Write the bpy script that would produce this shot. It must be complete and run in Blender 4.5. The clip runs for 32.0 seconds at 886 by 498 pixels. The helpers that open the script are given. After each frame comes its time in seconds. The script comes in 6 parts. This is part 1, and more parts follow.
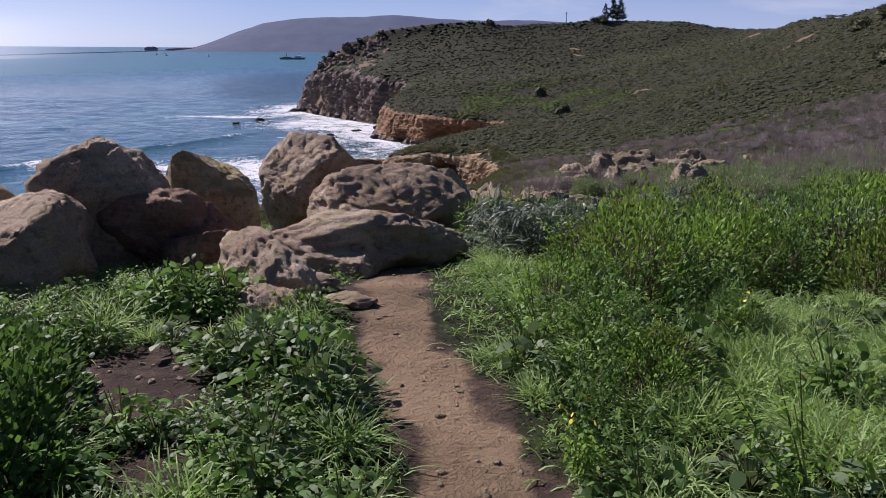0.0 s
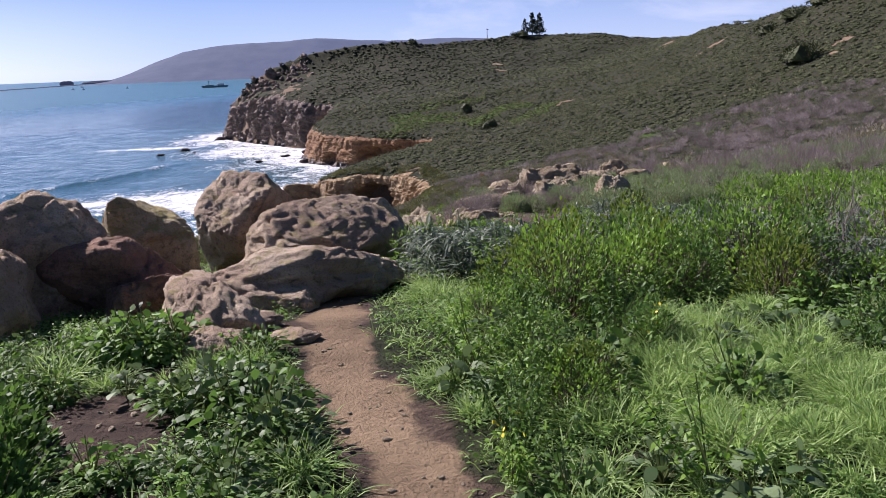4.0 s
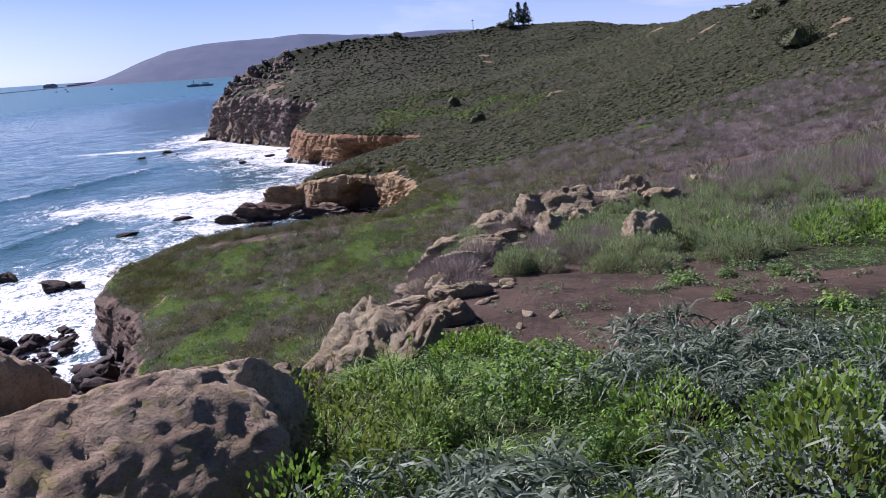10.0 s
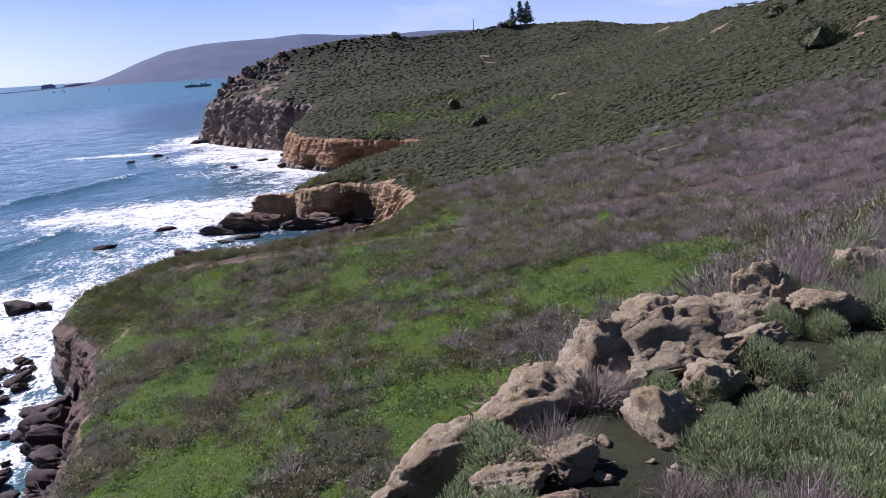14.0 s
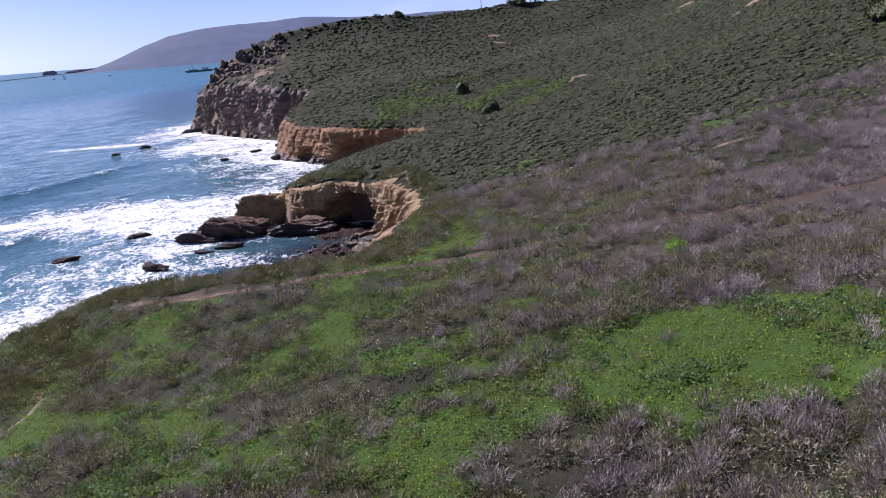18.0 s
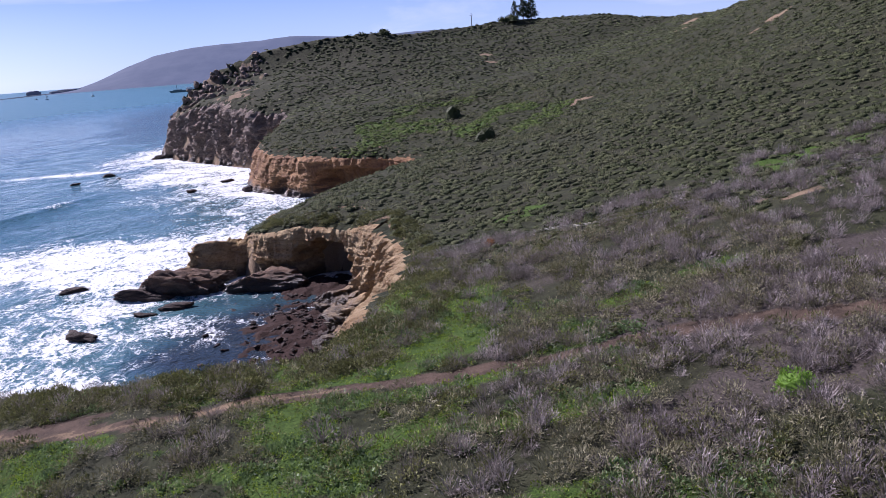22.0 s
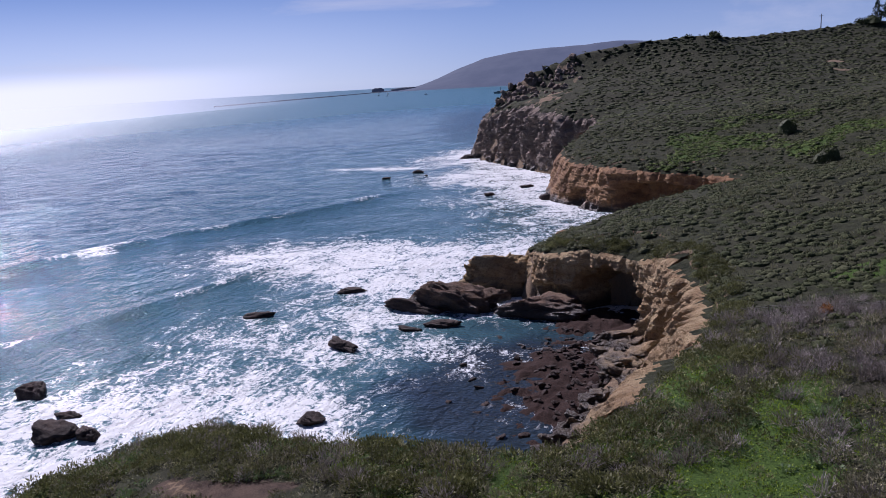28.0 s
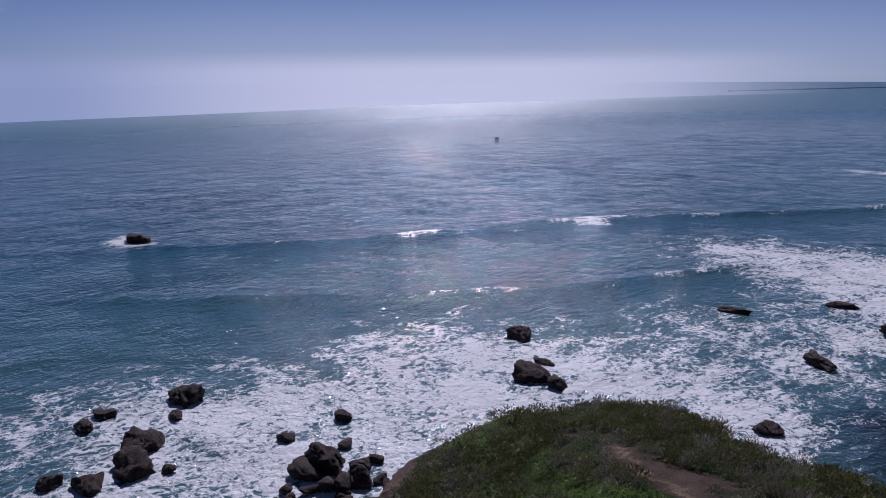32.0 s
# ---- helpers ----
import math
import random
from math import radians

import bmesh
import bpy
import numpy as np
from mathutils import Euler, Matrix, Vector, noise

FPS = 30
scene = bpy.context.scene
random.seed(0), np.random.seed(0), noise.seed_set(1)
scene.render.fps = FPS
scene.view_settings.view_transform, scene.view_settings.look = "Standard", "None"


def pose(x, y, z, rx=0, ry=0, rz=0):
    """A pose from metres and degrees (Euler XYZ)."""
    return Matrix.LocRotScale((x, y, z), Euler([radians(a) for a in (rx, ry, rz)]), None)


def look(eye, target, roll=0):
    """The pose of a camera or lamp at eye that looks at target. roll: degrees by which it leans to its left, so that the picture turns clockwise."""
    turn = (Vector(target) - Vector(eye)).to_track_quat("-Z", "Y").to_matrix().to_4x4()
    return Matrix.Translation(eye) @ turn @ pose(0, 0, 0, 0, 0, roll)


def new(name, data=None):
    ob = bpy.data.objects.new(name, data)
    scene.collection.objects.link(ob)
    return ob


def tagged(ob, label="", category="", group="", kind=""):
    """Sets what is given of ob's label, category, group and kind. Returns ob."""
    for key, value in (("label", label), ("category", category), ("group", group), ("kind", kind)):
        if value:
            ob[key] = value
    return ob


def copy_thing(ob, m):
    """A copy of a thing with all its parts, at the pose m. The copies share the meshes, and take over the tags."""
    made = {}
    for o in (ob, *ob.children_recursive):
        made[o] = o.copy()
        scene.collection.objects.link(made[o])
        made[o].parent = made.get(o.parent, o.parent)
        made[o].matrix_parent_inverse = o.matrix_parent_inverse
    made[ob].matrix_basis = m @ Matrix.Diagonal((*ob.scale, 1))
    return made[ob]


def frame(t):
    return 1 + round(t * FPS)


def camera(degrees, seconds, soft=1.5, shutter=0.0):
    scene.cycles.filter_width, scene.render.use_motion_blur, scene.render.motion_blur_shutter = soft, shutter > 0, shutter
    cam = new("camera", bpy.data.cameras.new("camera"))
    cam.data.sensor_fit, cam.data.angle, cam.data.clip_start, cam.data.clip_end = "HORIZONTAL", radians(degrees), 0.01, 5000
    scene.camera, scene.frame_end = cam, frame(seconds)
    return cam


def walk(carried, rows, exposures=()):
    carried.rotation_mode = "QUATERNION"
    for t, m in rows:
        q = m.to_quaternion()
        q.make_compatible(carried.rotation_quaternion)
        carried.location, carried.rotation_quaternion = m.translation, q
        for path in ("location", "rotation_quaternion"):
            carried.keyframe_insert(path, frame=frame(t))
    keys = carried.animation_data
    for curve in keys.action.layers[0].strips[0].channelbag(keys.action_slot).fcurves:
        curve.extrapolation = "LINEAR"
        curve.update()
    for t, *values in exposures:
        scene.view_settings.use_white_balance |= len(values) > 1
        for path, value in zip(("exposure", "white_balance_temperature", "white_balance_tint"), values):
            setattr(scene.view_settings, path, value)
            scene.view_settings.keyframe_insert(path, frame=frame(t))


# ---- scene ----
cam = camera(57.75, 32.0, soft=0.6)
# seconds, place in metres, turn in degrees
ROWS = [
    (0.0, -0.00, 0.00, 50.62, 75.44, -0.36, 0.09),
    (0.5, 0.07, -0.07, 50.64, 75.13, 0.83, -2.10),
    (1.0, 0.09, -0.17, 50.65, 75.30, 1.59, -2.47),
    (1.5, 0.09, -0.28, 50.68, 75.76, 1.55, -2.91),
    (2.0, 0.06, -0.37, 50.67, 76.20, 2.06, -3.61),
    (2.5, 0.01, -0.48, 50.70, 76.47, 1.76, -4.29),
    (4.5, 0.01, -0.60, 51.08, 76.66, 2.34, -5.44),
    (5.0, 0.01, -0.56, 51.23, 76.70, 2.57, -5.57),
    (5.5, 0.00, -0.54, 51.26, 76.74, 2.77, -5.63),
    (6.0, 0.03, -0.50, 51.26, 76.76, 2.86, -5.68),
    (6.5, 0.15, -0.20, 51.25, 76.77, 3.01, -5.75),
    (7.0, 0.36, 0.46, 51.23, 76.80, 3.09, -5.83),
    (7.5, 0.62, 1.30, 51.16, 76.84, 3.67, -5.93),
    (8.0, 0.84, 2.43, 51.12, 76.84, 3.59, -5.64),
    (8.5, 1.12, 4.04, 51.06, 76.77, 3.81, -5.56),
    (9.0, 1.38, 6.04, 51.03, 76.46, 3.31, -5.50),
    (9.5, 1.54, 7.79, 51.04, 76.13, 3.49, -5.72),
    (10.0, 1.61, 9.43, 51.05, 76.08, 3.61, -6.12),
    (10.5, 1.78, 11.20, 50.91, 76.08, 3.06, -6.15),
    (11.0, 1.96, 13.00, 50.84, 76.09, 3.23, -6.31),
    (11.5, 2.15, 14.75, 50.87, 75.98, 3.67, -6.65),
    (12.0, 2.42, 16.56, 50.88, 76.24, 3.77, -6.72),
    (12.5, 2.71, 18.48, 50.81, 76.36, 3.51, -6.36),
    (13.0, 2.97, 20.68, 50.80, 76.38, 3.64, -6.37),
    (13.5, 3.21, 23.24, 50.91, 76.31, 3.52, -6.31),
    (14.0, 3.53, 26.03, 51.01, 76.10, 3.60, -6.13),
    (14.5, 3.86, 29.05, 51.06, 75.75, 3.84, -6.15),
    (16.5, 4.64, 45.78, 50.51, 74.82, 4.08, -6.11),
    (17.0, 5.10, 49.86, 50.40, 74.81, 4.12, -6.01),
    (17.5, 5.54, 53.96, 50.26, 74.84, 4.23, -5.93),
    (18.0, 5.97, 58.14, 50.11, 74.88, 4.28, -5.80),
    (18.5, 6.34, 62.42, 50.03, 74.94, 4.36, -5.66),
    (19.0, 6.71, 66.79, 50.04, 75.03, 4.30, -5.61),
    (19.5, 7.09, 71.18, 50.03, 75.09, 4.40, -5.83),
    (20.0, 7.50, 75.51, 49.96, 75.19, 4.38, -6.00),
    (20.5, 7.93, 79.85, 49.91, 75.33, 4.37, -6.20),
    (21.0, 8.42, 84.30, 49.92, 75.55, 4.38, -6.35),
    (21.5, 8.97, 88.76, 49.95, 75.84, 4.41, -6.50),
    (22.0, 9.53, 93.15, 49.99, 76.10, 4.39, -6.59),
    (22.5, 10.06, 97.44, 50.07, 76.41, 4.42, -6.80),
    (23.0, 10.60, 101.58, 50.21, 76.68, 4.39, -6.80),
    (23.5, 11.09, 105.45, 50.31, 76.97, 4.56, -6.81),
    (24.0, 11.59, 108.90, 50.22, 77.23, 4.31, -6.71),
    (24.5, 12.13, 111.90, 49.91, 77.46, 4.20, -6.79),
    (26.5, 12.33, 119.27, 48.38, 76.86, 4.33, -5.34),
    (27.0, 12.18, 119.02, 48.55, 76.87, 3.99, -1.32),
    (27.5, 11.96, 118.39, 48.77, 77.32, 3.33, 6.09),
    (28.0, 11.77, 117.56, 48.93, 77.91, 3.25, 15.71),
    (28.5, 11.66, 116.73, 49.00, 78.28, 2.86, 25.54),
    (29.0, 11.74, 116.05, 49.02, 78.40, 2.73, 35.07),
    (29.5, 12.06, 115.57, 49.07, 78.44, 2.52, 42.44),
    (30.0, 12.50, 115.31, 49.20, 78.46, 1.98, 47.00),
    (30.5, 12.89, 115.29, 49.38, 78.42, 1.22, 48.82),
    (31.0, 13.13, 115.40, 49.54, 78.30, 0.62, 49.56),
    (31.5, 13.20, 115.55, 49.69, 78.03, 0.46, 50.16),
    (32.0, 13.24, 115.71, 49.85, 77.83, 0.38, 50.69),
]
walk(cam, [(t, pose(x, y, z, rx, ry, rz)) for t, x, y, z, rx, ry, rz in ROWS],
     exposures=[(0.0, 0.34, 6100, 29), (1.0, 0.74, 6100, 29), (2.5, 0.74, 6100, 29), (7.0, 0.86, 6000, 29), (9.0, 0.74, 5850, 31), (26.5, 0.69, 5750, 31), (28.0, 0.1, 5750, 30), (29.5, -0.5, 5550, 30), (32.0, -0.7, 5550, 30)])

# ---- daylight: a clear afternoon sky, the sun over the sea ahead and to the west ----
SUN_AZ, SUN_EL = radians(47.0), radians(40.0)      # west of north, above the horizon
sun_dir = Vector((-math.sin(SUN_AZ) * math.cos(SUN_EL), math.cos(SUN_AZ) * math.cos(SUN_EL), math.sin(SUN_EL)))
world = bpy.data.worlds.new("sky")
scene.world = world
world.use_nodes = True
wn = world.node_tree.nodes
sky = wn.new("ShaderNodeTexSky")
sky.sky_type, sky.sun_disc = "NISHITA", False
sky.sun_elevation, sky.sun_rotation = SUN_EL, -SUN_AZ
sky.altitude = 3500
sky.air_density, sky.dust_density, sky.ozone_density = 0.72, 0.1, 4.0
# thin sea haze low over the horizon
geo = wn.new("ShaderNodeTexCoord")
sep = wn.new("ShaderNodeSeparateXYZ")
low = wn.new("ShaderNodeMapRange")
for key, value in zip(("From Min", "From Max", "To Min", "To Max"), (-0.01, 0.15, 0.62, 0.0)):
    low.inputs[key].default_value = value
low.interpolation_type = "SMOOTHSTEP"
mixed = wn.new("ShaderNodeMix")
mixed.data_type = "RGBA"
toward = wn.new("ShaderNodeVectorMath")
toward.operation = "DOT_PRODUCT"
toward.inputs[1].default_value = (-math.sin(SUN_AZ), math.cos(SUN_AZ), 0.0)
bright = wn.new("ShaderNodeMapRange")
for key, value in zip(("From Min", "From Max", "To Min", "To Max"), (0.80, 1.0, 0.0, 1.0)):
    bright.inputs[key].default_value = value
bright.interpolation_type = "SMOOTHSTEP"
haze = wn.new("ShaderNodeMix")
haze.data_type = "RGBA"
haze.inputs[6].default_value, haze.inputs[7].default_value = (5.9, 7.0, 9.2, 1), (11.0, 11.6, 12.4, 1)
wl = world.node_tree.links
wl.new(geo.outputs["Generated"], sep.inputs[0])
wl.new(sep.outputs[2], low.inputs["Value"])
wl.new(low.outputs[0], mixed.inputs[0])
wl.new(geo.outputs["Generated"], toward.inputs[0])
wl.new(toward.outputs["Value"], bright.inputs["Value"])
wl.new(bright.outputs[0], haze.inputs[0])
wl.new(haze.outputs[2], mixed.inputs[7])
wl.new(sky.outputs[0], mixed.inputs[6])
# faint torn clouds
cloud = wn.new("ShaderNodeTexNoise")
for key, value in (("Scale", 3.2), ("Detail", 7.0), ("Roughness", 0.6), ("Distortion", 0.4)):
    cloud.inputs[key].default_value = value
flat = wn.new("ShaderNodeMapping")
flat.inputs["Scale"].default_value = (1.0, 1.0, 5.0)
flat.inputs["Location"].default_value = (0.35, 0.1, 0.0)
thin = wn.new("ShaderNodeMapRange")
for key, value in zip(("From Min", "From Max", "To Min", "To Max"), (0.58, 0.76, 0.0, 0.45)):
    thin.inputs[key].default_value = value
veil = wn.new("ShaderNodeMix")
veil.data_type = "RGBA"
veil.inputs[7].default_value = (9.5, 10.0, 10.6, 1)
wl.new(geo.outputs["Generated"], flat.inputs["Vector"])
wl.new(flat.outputs[0], cloud.inputs["Vector"])
wl.new(cloud.outputs["Fac"], thin.inputs["Value"])
wl.new(thin.outputs[0], veil.inputs[0])
wl.new(mixed.outputs[2], veil.inputs[6])
wl.new(veil.outputs[2], wn["Background"].inputs[0])
wn["Background"].inputs[1].default_value = 0.058
sun = new("sun", bpy.data.lights.new("sun", "SUN"))
sun.data.energy, sun.data.angle, sun.data.color = 5.0, radians(0.55), (1.0, 0.95, 0.87)
sun.matrix_world = look((0, 0, 200), Vector((0, 0, 200)) - sun_dir)


# ---- materials ----
class Nodes:
    """A material's node tree, with short calls for its nodes."""

    def __init__(self, name, rough=0.8, metal=0.0):
        self.mat = bpy.data.materials.new(name)
        self.mat.use_nodes = True
        self.t = self.mat.node_tree
        self.b = self.t.nodes["Principled BSDF"]
        self.b.inputs["Roughness"].default_value = rough
        self.b.inputs["Metallic"].default_value = metal
        self.coords = self.t.nodes.new("ShaderNodeNewGeometry").outputs["Position"]

    def link(self, a, b):
        self.t.links.new(a, b)

    def add(self, kind, **values):
        n = self.t.nodes.new(kind)
        for k, v in values.items():
            n.inputs[k].default_value = v
        return n

    def noise(self, scale, detail=6.0, rough=0.6, stretch=None, warp=0.0, object_space=False):
        n = self.add("ShaderNodeTexNoise", Scale=scale, Detail=detail, Roughness=rough, Distortion=warp)
        src = self.coords
        if object_space:
            src = self.t.nodes.new("ShaderNodeTexCoord").outputs["Object"]
        if stretch:
            m = self.add("ShaderNodeMapping")
            m.inputs["Scale"].default_value = stretch
            self.link(src, m.inputs["Vector"])
            src = m.outputs[0]
        self.link(src, n.inputs["Vector"])
        return n.outputs["Fac"]

    def ramp(self, fac, stops):
        r = self.t.nodes.new("ShaderNodeValToRGB")
        el = r.color_ramp.elements
        while len(el) < len(stops):
            el.new(0.5)
        for e, (p, c) in zip(el, stops):
            e.position, e.color = p, (*c, 1) if len(c) == 3 else c
        self.link(fac, r.inputs[0])
        return r.outputs[0]

    def value(self, fac, lo, hi, a=0.0, b=1.0):
        r = self.add("ShaderNodeMapRange")
        for k, v in zip(("From Min", "From Max", "To Min", "To Max"), (lo, hi, a, b)):
            r.inputs[k].default_value = v
        self.link(fac, r.inputs["Value"])
        return r.outputs[0]

    def mix(self, fac, a, b, kind="MIX"):
        m = self.t.nodes.new("ShaderNodeMix")
        m.data_type, m.blend_type = "RGBA", kind
        for s, v in ((m.inputs[0], fac), (m.inputs[6], a), (m.inputs[7], b)):
            if isinstance(v, (int, float)):
                s.default_value = v
            elif isinstance(v, tuple):
                s.default_value = (*v, 1)
            else:
                self.link(v, s)
        return m.outputs[2]

    def math(self, op, a, b=0.0):
        m = self.t.nodes.new("ShaderNodeMath")
        m.operation = op
        for s, v in ((m.inputs[0], a), (m.inputs[1], b)):
            if isinstance(v, (int, float)):
                s.default_value = v
            else:
                self.link(v, s)
        return m.outputs[0]

    def attr(self, name):
        a = self.t.nodes.new("ShaderNodeAttribute")
        a.attribute_name = name
        return a.outputs["Fac"]

    def random(self):
        return self.t.nodes.new("ShaderNodeObjectInfo").outputs["Random"]

    def island(self):
        return self.t.nodes.new("ShaderNodeNewGeometry").outputs["Random Per Island"]

    def bump(self, height, strength=0.5, distance=0.1):
        b = self.add("ShaderNodeBump", Strength=strength, Distance=distance)
        self.link(height, b.inputs["Height"])
        self.link(b.outputs[0], self.b.inputs["Normal"])

    def color(self, c):
        if isinstance(c, tuple):
            self.b.inputs["Base Color"].default_value = (*c, 1)
        else:
            self.link(c, self.b.inputs["Base Color"])

    def normal_z(self):
        s = self.t.nodes.new("ShaderNodeSeparateXYZ")
        self.link(self.t.nodes.new("ShaderNodeNewGeometry").outputs["True Normal"], s.inputs[0])
        return s.outputs[2]

    def height_z(self):
        s = self.t.nodes.new("ShaderNodeSeparateXYZ")
        self.link(self.coords, s.inputs[0])
        return s.outputs[2]


def rock_material(name, pale, mid, dark, lichen=0.0, wet=False, scale=1.0, bump=0.25):
    n = Nodes(name, 0.9)
    big = n.noise(0.22 * scale, 5, 0.6, warp=0.6)
    fine = n.noise(2.6 * scale, 8, 0.68)
    strata = n.noise(0.5 * scale, 4, 0.6, stretch=(0.4, 0.4, 2.2), warp=0.5)
    c = n.mix(n.value(big, 0.36, 0.64), mid, pale)
    c = n.mix(n.value(strata, 0.5, 0.62, 0, 0.75), c, mid)
    c = n.mix(n.value(fine, 0.52, 0.7, 0, 0.8), c, dark)
    specks = n.noise(13.0 * scale, 4, 0.75)
    c = n.mix(n.value(specks, 0.50, 0.64, 0, 0.55), c, dark)
    if lichen:
        spots = n.noise(1.3 * scale, 7, 0.7)
        up = n.value(n.normal_z(), 0.1, 0.8)
        c = n.mix(n.math("MULTIPLY", n.value(spots, 0.52 - 0.3 * max(0.0, lichen - 0.6), 0.62, 0, lichen), up), c, (0.26, 0.23, 0.06))
    if wet:
        line = n.math("ADD", n.height_z(), n.value(big, 0.3, 0.7, -1.2, 1.2))
        w = n.value(line, 1.2, 3.6, 0.9, 0.0)
        c = n.mix(w, c, (0.022, 0.016, 0.013))
        n.link(n.value(w, 0, 0.9, 0.92, 0.4), n.b.inputs["Roughness"])
    n.color(c)
    n.bump(n.math("ADD", n.math("MULTIPLY", big, 1.5), n.math("ADD", n.math("ADD", fine, n.math("MULTIPLY", specks, 0.35)), strata)), 0.9, bump)
    return n.mat


M_CLIFF = rock_material("sandstone_cliff", (0.52, 0.385, 0.21), (0.33, 0.21, 0.10), (0.075, 0.048, 0.03), wet=True, scale=0.9, bump=0.8)
M_BROWNCLIFF = rock_material("brown_cliff", (0.180, 0.112, 0.072), (0.101, 0.061, 0.043), (0.036, 0.024, 0.019), wet=True, scale=0.7, bump=0.6)
M_OCHRE = rock_material("ochre_cliff", (0.359, 0.200, 0.084), (0.195, 0.096, 0.042), (0.062, 0.033, 0.021), wet=True, scale=0.5, bump=0.8)
M_GREYCLIFF = rock_material("grey_cliff", (0.36, 0.27, 0.205), (0.19, 0.145, 0.12), (0.06, 0.048, 0.043), wet=True, scale=0.5, bump=1.6)
M_BOULDER = rock_material("weathered_sandstone", (0.533, 0.431, 0.302), (0.322, 0.230, 0.151), (0.093, 0.065, 0.048), lichen=0.6, scale=2.6, bump=0.10)
M_LICHENED = rock_material("lichened_sandstone", (0.45, 0.38, 0.24), (0.29, 0.21, 0.12), (0.085, 0.06, 0.040), lichen=1.0, scale=2.6, bump=0.10)
M_REDDISH = rock_material("reddish_sandstone", (0.33, 0.20, 0.13), (0.20, 0.105, 0.07), (0.06, 0.034, 0.026), lichen=0.15, scale=2.6, bump=0.10)
M_PALE = rock_material("pale_knobbly_rock", (0.410, 0.353, 0.243), (0.271, 0.205, 0.125), (0.070, 0.053, 0.040), lichen=0.6, scale=3.4, bump=0.13)
M_SEAROCK = rock_material("wet_black_rock", (0.085, 0.055, 0.043), (0.042, 0.028, 0.024), (0.012, 0.01, 0.01), scale=1.5, bump=0.35)


def ground_material():
    n = Nodes("bluff_ground", 0.95)
    n.b.inputs["Specular IOR Level"].default_value = 0.15
    big = n.noise(0.05, 5, 0.6)
    mid = n.noise(0.45, 6, 0.65)
    fine = n.noise(4.5, 8, 0.7)
    scrub = n.mix(n.value(mid, 0.38, 0.62), (0.014, 0.017, 0.008), (0.040, 0.044, 0.022))
    scrub = n.mix(n.value(big, 0.45, 0.62, 0, 0.5), scrub, (0.042, 0.040, 0.025))
    lush = n.mix(n.value(fine, 0.35, 0.65), (0.02, 0.044, 0.008), (0.07, 0.118, 0.02))
    grey = n.mix(n.value(fine, 0.35, 0.65), (0.036, 0.030, 0.027), (0.105, 0.088, 0.078))
    dirt = n.mix(n.value(mid, 0.35, 0.65), (0.045, 0.032, 0.025), (0.10, 0.07, 0.052))
    dirt = n.mix(n.value(fine, 0.5, 0.72, 0, 0.7), dirt, (0.15, 0.11, 0.08))
    rock = n.mix(n.value(fine, 0.35, 0.65), (0.10, 0.074, 0.05), (0.29, 0.21, 0.14))
    edge = n.value(fine, 0.2, 0.8, -0.28, 0.28)

    def soft(name):
        return n.value(n.math("ADD", n.attr(name), edge), 0.36, 0.64)

    c = n.mix(soft("grey"), scrub, grey)
    c = n.mix(soft("lush"), c, lush)
    c = n.mix(soft("dirt"), c, dirt)
    c = n.mix(soft("trod"), c, n.mix(n.value(mid, 0.35, 0.65), (0.150, 0.105, 0.064), (0.31, 0.225, 0.138)))
    c = n.mix(soft("stone"), c, rock)
    low = n.value(n.math("ADD", n.height_z(), n.value(mid, 0.3, 0.7, -0.6, 0.6)), 1.6, 2.8, 1.0, 0.0)
    low = n.math("MULTIPLY", low, n.math("SUBTRACT", 1.0, soft("stone")))
    c = n.mix(low, c, n.mix(n.value(fine, 0.35, 0.65), (0.010, 0.007, 0.007), (0.06, 0.033, 0.026)))
    n.color(c)
    grit = n.noise(22.0, 5, 0.7)
    n.bump(n.math("ADD", n.math("MULTIPLY", grit, 0.35), n.math("ADD", fine, n.math("MULTIPLY", mid, 2.0))), 0.9, 0.13)
    return n.mat


M_GROUND = ground_material()


